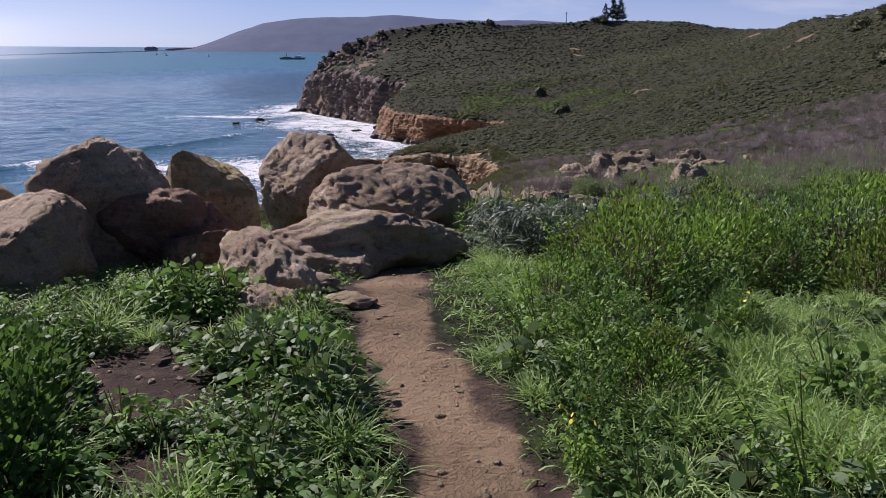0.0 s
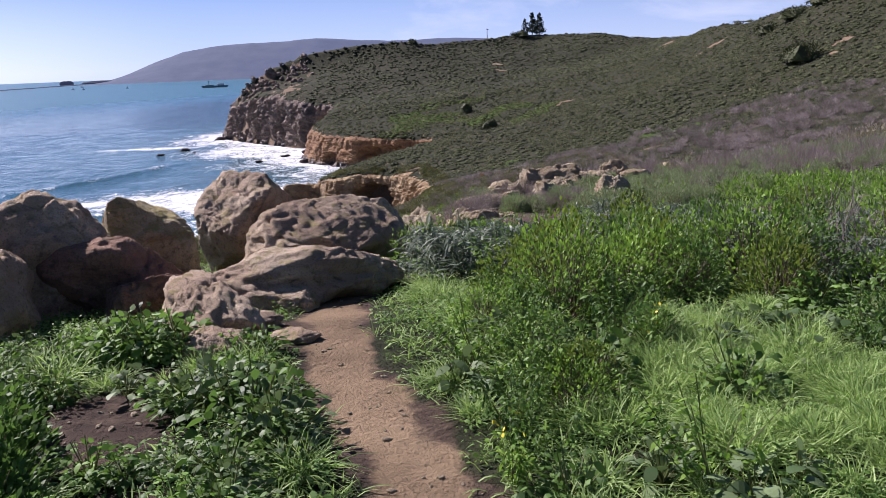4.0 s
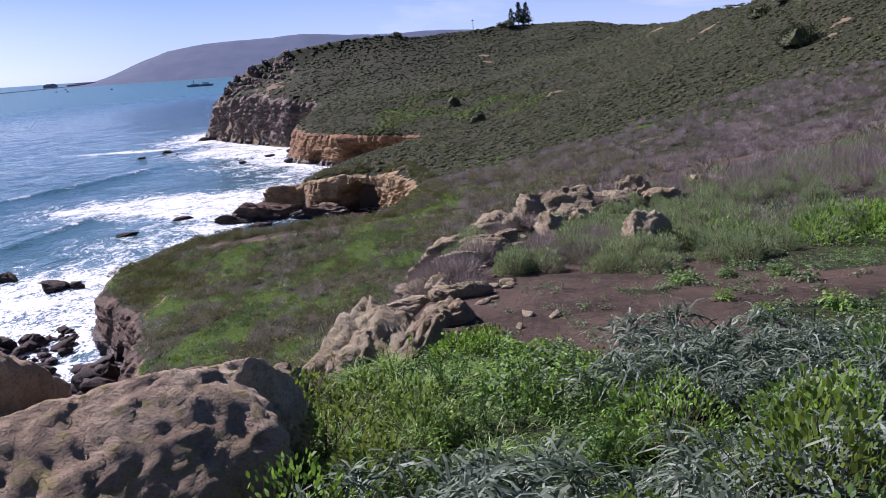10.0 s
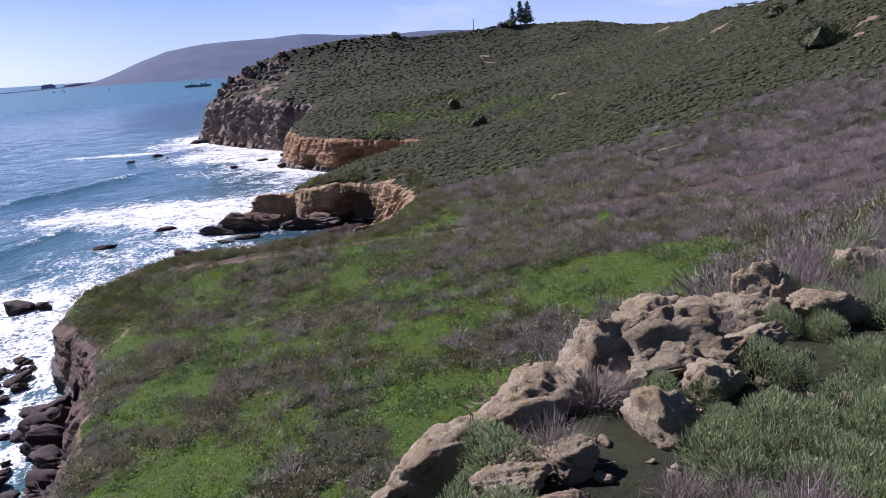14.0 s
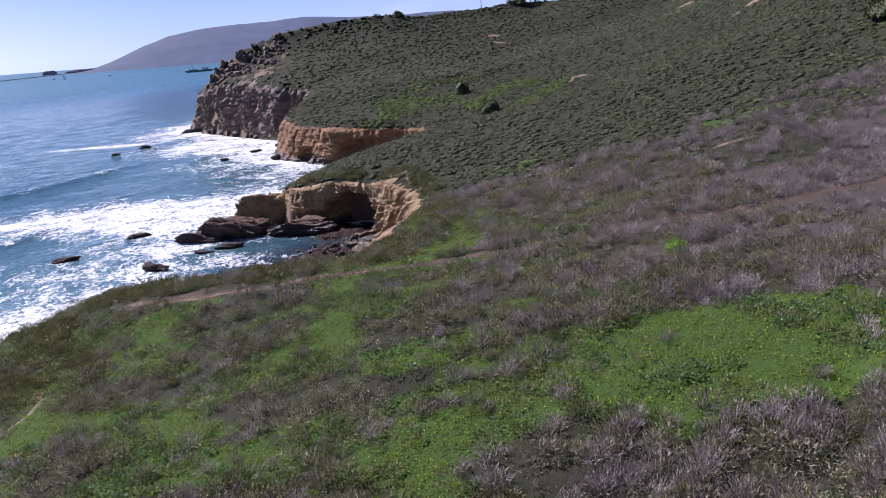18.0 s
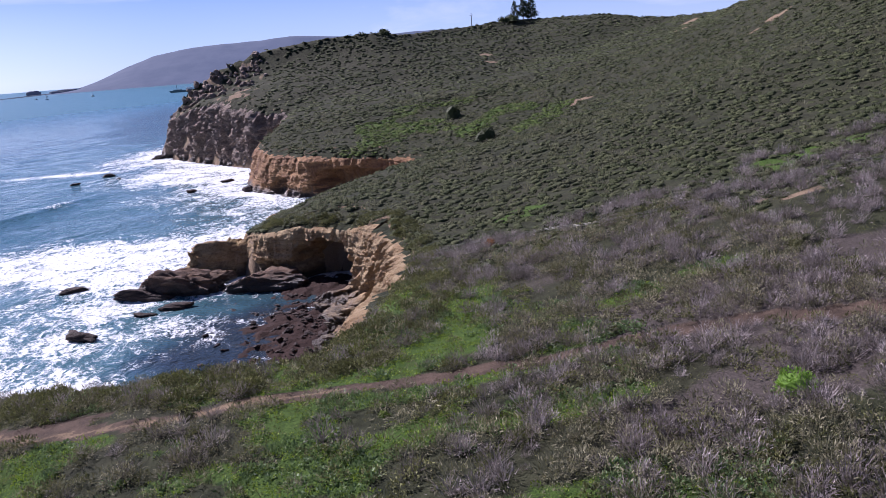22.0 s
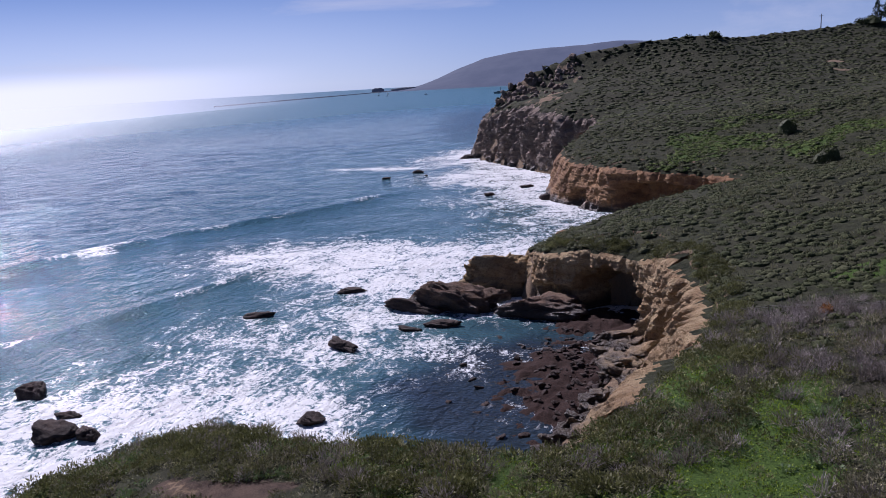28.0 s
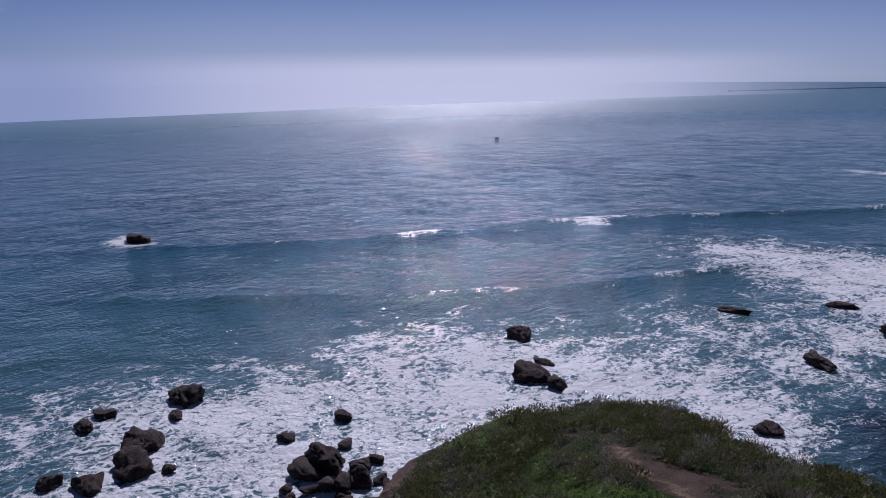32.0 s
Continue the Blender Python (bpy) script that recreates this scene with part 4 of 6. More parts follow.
for k, (x, y, a, b, h) in enumerate((
        (-33, 266, 3.6, 1.6, 0.9), (-39, 262.5, 2.4, 1.2, 0.7), (-62, 289.5, 4.2, 1.7, 1.1), (-49, 251.5, 4.4, 2.0, 1.3), (-75, 268, 3.2, 1.4, 0.9),
        (-40, 218.5, 2.4, 1.6, 1.1), (-93.5, 222, 2.8, 2.0, 1.6), (-76.5, 207.5, 3.4, 2.4, 1.8), (-80, 214.5, 2.2, 1.2, 0.9), (-71, 208.6, 2.2, 1.6, 1.3),
        (-83, 175, 1.7, 1.3, 1.0), (-71.8, 165.5, 3.0, 2.4, 2.4), (-67.5, 167.5, 1.6, 1.6, 1.5), (-65, 166, 1.9, 1.7, 1.5), (-65.6, 163.2, 1.5, 1.3, 1.2),
        (-62.4, 172.6, 1.5, 1.0, 0.8), (-105, 160, 3.0, 2.4, 1.8), (-99, 155.5, 1.6, 1.2, 0.9), (-92.5, 148.5, 3.2, 3.0, 2.0), (-86, 145, 3.4, 2.6, 1.8),
        (-85.7, 139.2, 2.4, 1.8, 1.4), (-89, 135.4, 1.8, 1.4, 1.3), (-104, 144, 2.0, 1.4, 1.0), (-106.5, 147.6, 1.8, 1.3, 0.9), (-83.5, 148.7, 1.0, 0.9, 0.7),
        (-238, 197.7, 5.0, 3.0, 2.2), (-468, 566, 2.6, 1.8, 0.8), (-128, 499, 2.2, 1.4, 0.8), (-119, 523, 3.5, 2.2, 1.2), (-110, 508, 1.4, 1.0, 0.6))):
    rock("sea_rock", x, y, (a, b, h), rng.uniform(-40, 20), 80 + k, M_SEAROCK, sub=4, z=0.0, sink=0.38, label="black wet rock ringed by white foam", category="sea rock", group=SEA_ROCKS, rugged=0.3, lump=0.45)

boulder = rock("shore_boulder", -52, 140, (1.0, 0.8, 0.6), 0, 131, M_SEAROCK, sub=3, rugged=0.35, lump=0.5, z=0.0, sink=0.35, label="dark boulder on the foamy shore", category="boulder", group="boulders at the foot of the headland")
for k in range(230):
    u = rng.uniform(0, 1)
    x = np.interp(u, [0, 0.3, 0.6, 1], [-32, -42, -55, -59]) - abs(rng.normal(0, 7.5))
    y = np.interp(u, [0, 0.3, 0.6, 1], [96, 116, 136, 172]) + rng.normal(0, 3)
    s_ = rng.uniform(0.3, 1.1) if k % 5 else rng.uniform(1.2, 2.4)
    c = copy_thing(boulder, pose(x, y, 0.2 + 0.3 * s_ * rng.uniform(-0.3, 0.6), rng.uniform(-15, 15), rng.uniform(-15, 15), rng.uniform(0, 360)))
    c.scale = (s_ * rng.uniform(0.8, 1.5), s_, s_ * rng.uniform(0.7, 1.1))
for k in range(46):
    u = rng.uniform(0, 1)
    x = np.interp(u, [0, 0.35, 0.7, 1], [-31, -34, -39, -47]) - abs(rng.normal(0, 1.6))
    y = np.interp(u, [0, 0.35, 0.7, 1], [84, 108, 126, 146]) + rng.normal(0, 1.5)
    s_ = rng.uniform(1.8, 3.6)
    c = copy_thing(boulder, pose(x, y, 0.4 * s_ * rng.uniform(0.2, 0.9), rng.uniform(-20, 20), rng.uniform(-20, 20), rng.uniform(0, 360)))
    c.scale = (s_ * rng.uniform(0.9, 1.5), s_, s_ * rng.uniform(0.8, 1.3))
cove = rock("cove_boulder", 2, 240, (0.6, 0.5, 0.28), 0, 133, M_WEED, sub=3, rugged=0.35, lump=0.5, z=0.6, sink=0.35, label="dark weedy boulder on the cove's floor", category="boulder", group="boulders in the cove")
for k in range(460):
    x, y = rng.normal(1, 8.5), rng.normal(245, 15)
    if x > np.interp(y, TALUS_Y, TALUS_X) + 0.8 or y > 270:
        continue
    s_ = rng.uniform(0.3, 1.0) if k % 5 else rng.uniform(1.0, 1.7)
    c = copy_thing(cove, pose(x, y, max(float(land_height(np.array([x]), np.array([y]))[0]), -0.2) + 0.15 * s_, rng.uniform(-25, 25), rng.uniform(-25, 25), rng.uniform(0, 360)))
    c.scale = (s_ * rng.uniform(0.8, 1.6), s_, s_ * rng.uniform(0.5, 1.0))
rubble = rock("fallen_stone", 9, 236, (0.7, 0.55, 0.42), 0, 135, M_CLIFF, sub=3, rugged=0.3, z=1.0, sink=0.35, label="pale fallen stone at the cliff's foot", category="stone", group="stones under the cove's cliff")
for k in range(290):
    y = rng.uniform(212, 263)
    x = np.interp(y, TALUS_Y, TALUS_X) + abs(rng.normal(0, 4.6)) - 1.2
    s_ = rng.uniform(0.4, 1.4) if k % 5 else rng.uniform(1.5, 3.4)
    c = copy_thing(rubble, pose(x, y, float(land_height(np.array([x]), np.array([y]))[0]) + 0.1 * s_, rng.uniform(-25, 25), rng.uniform(-25, 25), rng.uniform(0, 360)))
    c.scale = (s_, s_ * rng.uniform(0.7, 1.3), s_)
for k, (x, y, a, b, h) in enumerate(((-98, 596, 6, 4, 3), (-108, 590, 5, 4, 2), (-86, 574, 6, 4, 3), (-70, 555, 6, 4, 2.5), (-52, 536, 6, 4, 2.5), (-36, 470, 5, 4, 2), (-37, 452, 5, 4, 2.2), (-33, 428, 5, 4, 2), (-14, 404, 5, 3, 1.8), (2, 390, 5, 3, 1.5), (-62, 440, 3, 2, 1), (-50, 462, 3, 2, 1))):
    rock("sea_rock", x, y, (a, b, h), rng.uniform(0, 90), 150 + k, M_SEAROCK, sub=3, z=0, sink=0.38, label="dark rock at the foot of the far cliffs", category="sea rock", group="rocks under the far cliffs", rugged=0.3, lump=0.45)
# crags on the far point, along its rim and down its seaward slope
for k in range(96):
    u = rng.uniform(0, 1)
    down = rng.uniform(0, 1) ** 1.6 if k > 24 else rng.uniform(0, 0.15)
    x = np.interp(u, [0, 0.35, 0.7, 1], [-94, -80, -58, -42]) + 14 * down * (1 - u) + rng.normal(0, 2)
    y = np.interp(u, [0, 0.35, 0.7, 1], [604, 608, 612, 617]) - 55 * down * (0.35 + 0.65 * u) + rng.normal(0, 2.5)
    s_ = rng.uniform(0.9, 2.2)
    if not inside(np.array([x]), np.array([y]), LAND)[0]:
        continue
    rock("crag", x, y, (s_ * 1.1, s_ * 0.8, s_ * rng.uniform(0.7, 1.25)), rng.uniform(0, 180), 170 + k, M_GREYCLIFF, sub=3, sink=0.42, boxy=0.4, cuts=16, label="grey jagged crag on the far point", category="crag", group="crags on the far point", rugged=0.4)
# ---- plants ----
def leaf_material(name, dark, light, glow=0.35, rough=0.55, dry=None, patchy=False):
    n = Nodes(name, rough)
    n.b.inputs["Specular IOR Level"].default_value = 0.25
    pick = n.math("FRACT", n.math("ADD", n.island(), n.random()))
    if patchy:
        pick = n.math("ADD", n.math("MULTIPLY", pick, 0.4), n.math("MULTIPLY", n.attr("tone"), 0.6))
    c = n.mix(pick, dark, light)
    if dry:
        c = n.mix(n.value(n.noise(0.9, 3), 0.56, 0.72, 0, 0.6), c, dry)
    if patchy:
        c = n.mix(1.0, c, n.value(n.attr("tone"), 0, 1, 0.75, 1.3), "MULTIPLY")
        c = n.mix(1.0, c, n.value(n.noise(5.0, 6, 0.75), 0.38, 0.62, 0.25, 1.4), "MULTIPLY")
    n.color(c)
    t = n.t.nodes.new("ShaderNodeBsdfTranslucent")
    n.link(n.mix(0.35, c, (light[0] * 1.5, light[1] * 1.6, light[2]), "MIX"), t.inputs["Color"])
    m = n.add("ShaderNodeMixShader", Fac=glow)
    n.link(n.b.outputs[0], m.inputs[1])
    n.link(t.outputs[0], m.inputs[2])
    n.link(m.outputs[0], n.t.nodes["Material Output"].inputs["Surface"])
    return n.mat


M_RADISH = leaf_material("broad_green_leaves", (0.054, 0.125, 0.022), (0.215, 0.371, 0.085), 0.32)
M_MUSTARD = leaf_material("fine_green_leaves", (0.051, 0.122, 0.015), (0.231, 0.382, 0.062), 0.34)
M_GRASS = leaf_material("green_grass", (0.095, 0.177, 0.041), (0.417, 0.564, 0.209), 0.34)
M_STRAP = leaf_material("silver_blue_leaves", (0.037, 0.064, 0.038), (0.220, 0.268, 0.198), 0.2, 0.5)
M_BUSH = leaf_material("yellow_green_leaves", (0.054, 0.092, 0.014), (0.160, 0.224, 0.040), 0.42, dry=(0.102, 0.080, 0.028))
# a deeper leaf green; also puts the dark of shaded recesses into colour
M_DEEP = leaf_material("deep_green_leaves", (0.026, 0.066, 0.015), (0.139, 0.252, 0.055), 0.3)
M_SAGE = leaf_material("sage_leaves", (0.100, 0.140, 0.070), (0.270, 0.330, 0.180), 0.35)
M_TWIG = leaf_material("dry_grey_twigs", (0.119, 0.091, 0.092), (0.322, 0.266, 0.262), 0.15, 0.8)
M_BROWNTWIG = leaf_material("dry_brown_twigs", (0.06, 0.045, 0.033), (0.19, 0.15, 0.11), 0.1, 0.8)
M_SCRUB = leaf_material("dark_scrub_leaves", (0.069, 0.080, 0.030), (0.224, 0.223, 0.094), 0.16, 0.7, patchy=True)
M_SCRUB_GREY = leaf_material("grey_green_scrub", (0.085, 0.088, 0.057), (0.221, 0.216, 0.149), 0.3, 0.8)
M_CLOVER = leaf_material("low_bright_leaves", (0.089, 0.162, 0.012), (0.306, 0.399, 0.051), 0.22)
M_PALELEAF = leaf_material("pale_round_leaves", (0.051, 0.098, 0.032), (0.187, 0.255, 0.119), 0.2)
M_STEM = leaf_material("green_stems", (0.06, 0.08, 0.02), (0.12, 0.14, 0.05), 0.1)
M_PINE = leaf_material("dark_needles", (0.012, 0.022, 0.012), (0.03, 0.05, 0.022), 0.15, 0.8)


def mass_material(name, dark, light, tint, deep, grain=3.2):
    """Shrubs seen from afar: tone by shrub, mottled by their leaves."""
    n = Nodes(name, 0.85)
    n.b.inputs["Specular IOR Level"].default_value = 0.1
    c = n.mix(n.island(), dark, light)
    c = n.mix(n.value(n.noise(0.06, 4, 0.6), 0.5, 0.68, 0, 0.5), c, tint)
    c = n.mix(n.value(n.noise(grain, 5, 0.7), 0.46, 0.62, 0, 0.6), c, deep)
    n.color(c)
    n.bump(n.noise(grain * 0.8, 6, 0.7), 0.8, 1.2 / grain)
    return n.mat


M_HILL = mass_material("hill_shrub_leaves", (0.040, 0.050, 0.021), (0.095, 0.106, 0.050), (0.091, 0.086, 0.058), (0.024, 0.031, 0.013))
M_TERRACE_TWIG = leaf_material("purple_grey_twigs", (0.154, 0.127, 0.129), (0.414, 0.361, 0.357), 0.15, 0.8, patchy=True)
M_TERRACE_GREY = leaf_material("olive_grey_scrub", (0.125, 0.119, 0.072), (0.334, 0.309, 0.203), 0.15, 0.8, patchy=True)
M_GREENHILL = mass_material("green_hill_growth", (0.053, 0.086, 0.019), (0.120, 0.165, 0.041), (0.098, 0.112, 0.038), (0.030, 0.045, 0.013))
M_YELLOW = Nodes("yellow_petals", 0.6)
M_YELLOW.color((0.75, 0.62, 0.03))
M_YELLOW = M_YELLOW.mat
M_BARK = rock_material("grey_bark", (0.16, 0.13, 0.10), (0.10, 0.08, 0.06), (0.04, 0.03, 0.025), scale=4.0, bump=0.03)


def unit(v):
    return v / (np.linalg.norm(v, axis=-1, keepdims=True) + 1e-9)


def blades(base, way, length, width, droop=0.3, profile=(0.5, 1.0, 0.05), fold=0.0, r=None):
    """Leaves or blades as bent ribbons: corners and four-cornered faces. profile: half widths along the blade."""
    n, k = len(base), len(profile)
    way = unit(way)
    side = unit(np.cross(way, r.normal(size=(n, 3)) * 0.5 + np.array([0, 0, 1.0])))
    t = np.linspace(0, 1, k)[None, :, None]
    L = np.broadcast_to(np.asarray(length, float), n)[:, None, None]
    W = np.broadcast_to(np.asarray(width, float), n)[:, None, None]
    mid = base[:, None] + way[:, None] * L * t
    mid = mid + np.array([0, 0, -1.0]) * L * droop * t ** 2
    half = side[:, None] * W * np.array(profile)[None, :, None] * 0.5
    v = np.stack([mid - half, mid + half], 2).reshape(-1, 3)
    i = np.arange(n)[:, None] * 2 * k + 2 * np.arange(k - 1)[None]
    f = np.stack([i, i + 1, i + 3, i + 2], -1).reshape(-1, 4)
    return v, f


def joined(pieces):
    vs, fs, at = [], [], 0
    for v, f in pieces:
        vs.append(v)
        fs.append(f + at)
        at += len(v)
    return np.concatenate(vs), np.concatenate(fs)


def spread(r, n, flat=0.5):
    """Ways that fan out and up."""
    a = r.uniform(0, 2 * math.pi, n)
    up = r.uniform(flat, 1.0, n)
    h = np.sqrt(np.maximum(0, 1 - up ** 2))
    return np.stack([np.cos(a) * h, np.sin(a) * h, up], -1)


def dome(r, n, radius, height, inner=0.55):
    """Places in the outer shell of a low bush, and the ways out of it."""
    w = spread(r, n, -0.15)
    w[:, 2] = np.abs(w[:, 2])
    lump = 1 + 0.28 * noise3(w, 2.2, int(r.integers(1, 900)), 2)
    p = w * lump[:, None] * (r.uniform(inner, 1.0, n) ** 0.6)[:, None]
    return p * np.array([radius, radius, height]), w


def twigs(r, n, radius, height, thick, profile=(1.0, 0.8, 0.3)):
    way = spread(r, n, 0.35)
    base = np.stack([r.normal(0, radius * 0.22, n), r.normal(0, radius * 0.22, n), np.zeros(n)], -1)
    return blades(base, way * np.array([1, 1, height / radius]), r.uniform(0.7, 1.1, n) * math.hypot(radius, height) * 0.8, thick, -0.05, profile, r=r)


def radish(r, big=1.0, n=60):
    """Broad-leaved low plant: leaves, stems."""
    way = spread(r, n, 0.15)
    stem = r.uniform(0.05, 0.34, n) * big
    base = way * stem[:, None] * np.array([1, 1, 0.9]) + np.array([0, 0, 0.02])
    out = unit(way * np.array([1, 1, 0.35]) + r.normal(0, 0.25, (n, 3)))
    return blades(base, out, r.uniform(0.05, 0.11, n) * big, r.uniform(0.03, 0.065, n) * big, 0.35, (0.25, 0.95, 0.9, 0.1), r=r), \
        blades(np.zeros((len(way[::2]), 3)), way[::2], stem[::2] + 0.05, 0.012 * big, 0.0, (1, 0.6), r=r)


def tall_plant(r, n=130, height=0.7, radius=0.34):
    """Leafy upright plant: leaves up several stems, the stems, a few flowers."""
    m = 9
    lean = spread(r, m, 0.72)
    which = r.integers(0, m, n)
    at = r.uniform(0.18, 1.0, n)
    base = lean[which] * (at * height)[:, None] + r.normal(0, 0.03, (n, 3))
    out = unit(lean[which] * np.array([1, 1, 0.2]) + r.normal(0, 0.7, (n, 3)))
    lv = blades(base, out, r.uniform(0.04, 0.10, n), r.uniform(0.018, 0.04, n), 0.3, (0.3, 1.0, 0.08), r=r)
    st = blades(r.normal(0, 0.04, (m, 3)) * np.array([1, 1, 0]), lean, height * 1.02, 0.014, 0.0, (1, 0.8, 0.4), r=r)
    q = 12
    tip = lean[r.integers(0, m, q)] * height * 1.03 + r.normal(0, 0.035, (q, 3))
    fl = blades(tip, spread(r, q, 0.3), 0.035, 0.032, 0.0, (0.7, 1.0, 0.5), r=r)
    return lv, st, fl


def tussock(r, n=130, length=0.55, width=0.011, open_=0.45):
    way = spread(r, n, open_)
    base = np.stack([r.normal(0, 0.09, n), r.normal(0, 0.09, n), np.zeros(n)], -1)
    return blades(base, way, r.uniform(0.55, 1.1, n) * length, width, r.uniform(0.25, 0.6), (1.0, 0.95, 0.7, 0.1), r=r)


def strap_plant(r, n=95, length=0.55):
    m = 7
    head = np.stack([r.normal(0, 0.2, m), r.normal(0, 0.2, m), r.uniform(0.12, 0.42, m)], -1)
    which = r.integers(0, m, n)
    way = spread(r, n, 0.05)
    return blades(head[which] + r.normal(0, 0.04, (n, 3)), way, r.uniform(0.5, 1.0, n) * length * 0.62, r.uniform(0.012, 0.024, n), r.uniform(0.5, 0.8), (0.7, 1.0, 0.8, 0.08), r=r)


def leafy_dome(r, n, radius, height, leaf, slim=0.5, upright=0.4, profile=(0.4, 1.0, 0.15)):
    p, w = dome(r, n, radius, height)
    way = unit(w + np.array([0, 0, upright]) + r.normal(0, 0.45, (n, 3)))
    return blades(p, way, r.uniform(0.7, 1.3, n) * leaf, leaf * slim, 0.15, profile, r=r)


def spiky_dome(r, n, radius, height, leaf, width, profile=(0.8, 1.0, 0.2)):
    p, w = dome(r, n, radius, height, 0.35)
    way = unit(w * np.array([0.7, 0.7, 0.6]) + np.array([0, 0, 0.75]) + r.normal(0, 0.2, (n, 3)))
    return blades(p, way, r.uniform(0.6, 1.3, n) * leaf, width, 0.0, profile, r=r)


def thing(name, label, category, group, parts):
    """A plant: an empty at its foot with its parts, each (name, shape, material)."""
    e = tagged(new(name), label, category, group)
    for pn, shape, mat in parts:
        o = solid(pn, *shape, mat, shade=False)
        o.parent = e
    return e


def at_ground(x, y, rz=0.0, up=0.0):
    return pose(x, y, float(land_height(np.array([x]), np.array([y]))[0]) + up, 0, 0, rz)


def plant_out(protos, places, r, lo=0.8, hi=1.25, first=0):
    """The first plants stand at the first places; the rest are copies of them."""
    zs = land_height(np.array([p[0] for p in places]), np.array([p[1] for p in places]))
    for k, ((x, y), z) in enumerate(zip(places, zs)):
        m = pose(x, y, float(z) - 0.01, 0, 0, r.uniform(0, 360))
        ob = protos[k] if k < len(protos) else copy_thing(protos[int(r.integers(first, len(protos)))], m)
        ob.matrix_basis = m
        s_ = r.uniform(lo, hi)
        ob.scale = (s_, s_, s_ * r.uniform(0.85, 1.15))


def pick(r, n, x0, x1, y0, y1, keep):
    """n places in an oblong where keep(x, y) holds, as a chance."""
    out = []
    while len(out) < n:
        x, y = r.uniform(x0, x1, 4 * n), r.uniform(y0, y1, 4 * n)
        ok = r.uniform(0, 1, 4 * n) < keep(x, y)
        out += list(zip(x[ok], y[ok]))
    return out[:n]


r = np.random.default_rng(11)


def clear_of_path(x, y, gap=0.62):
    d = to_line(x, y, PATH)[0]
    dirt = masks(x, y, 0 * x, 0 * x)[0]
    return (d > gap) * (dirt < 0.35)


def grassy(x, y):
    """The stretch of long pale grass in the midst of the plants."""
    return np.hypot((x - 3.7) / 1.5, (y - 6.7) / 1.9) < 1 + 0.4 * fbm(x, y, 90, 2)


# broad-leaved plants on both sides of the path
protos = []
for k in range(5):
    lv, st = radish(r, r.uniform(0.85, 1.15), 170)
    protos.append(thing("wild_radish", "broad-leaved green plant in full leaf beside the footpath", "plant", "broad-leaved plants by the path", [("foliage", lv, (M_PALELEAF, M_RADISH, M_DEEP, M_RADISH, M_DEEP)[k]), ("stem_frame", st, M_STEM)]))
spots = [(-3.3, 8.9), (-3.0, 8.6), (-2.7, 8.9), (-3.6, 9.3), (-2.0, 7.0), (-1.7, 6.8), (-2.3, 7.3), (-1.5, 6.3), (-1.1, 6.0), (-0.9, 5.6), (-1.3, 5.3), (-1.7, 5.5), (-1.0, 7.1), (-0.9, 6.6), (-2.1, 5.4), (1.3, 8.3), (1.6, 7.6), (1.2, 7.0), (2.3, 6.6), (3.4, 6.2), (5.6, 9.2), (6.2, 8.6), (6.0, 9.9), (4.6, 7.5)]
spots += pick(r, 110, -6, -0.5, 3.2, 9.6, lambda x, y: clear_of_path(x, y) * (0.25 + 0.75 * (fbm(x / 0.9, y / 0.9, 91, 3) > 0.0)))
spots += pick(r, 120, 0.8, 11, 3.0, 13, lambda x, y: clear_of_path(x, y) * ~grassy(x, y) * (0.2 + 0.8 * (fbm(x / 1.6, y / 1.6, 92, 3) > 0.05)))
plant_out(protos, spots, r, 0.7, 1.25)
for x, y in ((-3.2, 8.9), (-2.8, 8.8), (-2.5, 9.0), (-1.8, 7.0), (-1.5, 6.8), (-1.2, 6.4), (-0.95, 6.0), (2.2, 7.2), (5.8, 9.2), (3.4, 6.4)):
    big = copy_thing(protos[int(r.integers(5))], at_ground(x, y, r.uniform(0, 360)))
    big.scale = (1.55, 1.55, 1.8)

# taller leafy plants, a few in yellow flower
protos = []
for k in range(5):
    lv, st, fl = tall_plant(r, 300, r.uniform(0.55, 0.9))
    parts = [("foliage", lv, M_DEEP if k in (2, 4) else M_MUSTARD), ("stem_frame", st, M_STEM)]
    if k < 2:
        parts.append(("flower_head", fl, M_YELLOW))
    protos.append(thing("mustard_plant", "leafy green plant" + (" with small yellow flowers" if k < 2 else " in dense growth beside the footpath"), "plant", "tall green plants on the bluff", parts))
spots = [(1.0, 5.0), (3.2, 7.9)] + pick(r, 248, 1.0, 16, 4.5, 21, lambda x, y: clear_of_path(x, y) * ~grassy(x, y) * (x > 0.8 + 0.12 * np.maximum(0, y - 12)) * (0.25 + 0.75 * (fbm(x / 2.4, y / 2.4, 93, 3) > -0.05)))
plant_out(protos, spots, r, 0.7, 1.15, 2)

# grass
protos = [thing("grass_tussock", "tussock of long pale green grass bent by the wind", "grass", "grass tussocks beside the path", [("foliage", tussock(r, 170, r.uniform(0.5, 0.75), 0.012), M_GRASS)]) for k in range(4)]
spots = pick(r, 90, 2.2, 9, 2.4, 9.5, lambda x, y: clear_of_path(x, y) * (0.15 + 0.85 * (fbm(x / 1.8, y / 1.8, 94, 2) > 0.0)))
spots += pick(r, 40, 0.5, 2.2, 4, 14, lambda x, y: clear_of_path(x, y))
spots += pick(r, 24, -0.8, 3.4, 15.5, 23.5, lambda x, y: clear_of_path(x, y))
spots += pick(r, 110, 2.6, 5.2, 5.2, 9.4, lambda x, y: 1.0 * grassy(x, y))
spots += pick(r, 34, -5, -0.7, 3.5, 9, lambda x, y: clear_of_path(x, y))
plant_out(protos, spots, r, 0.6, 1.15)

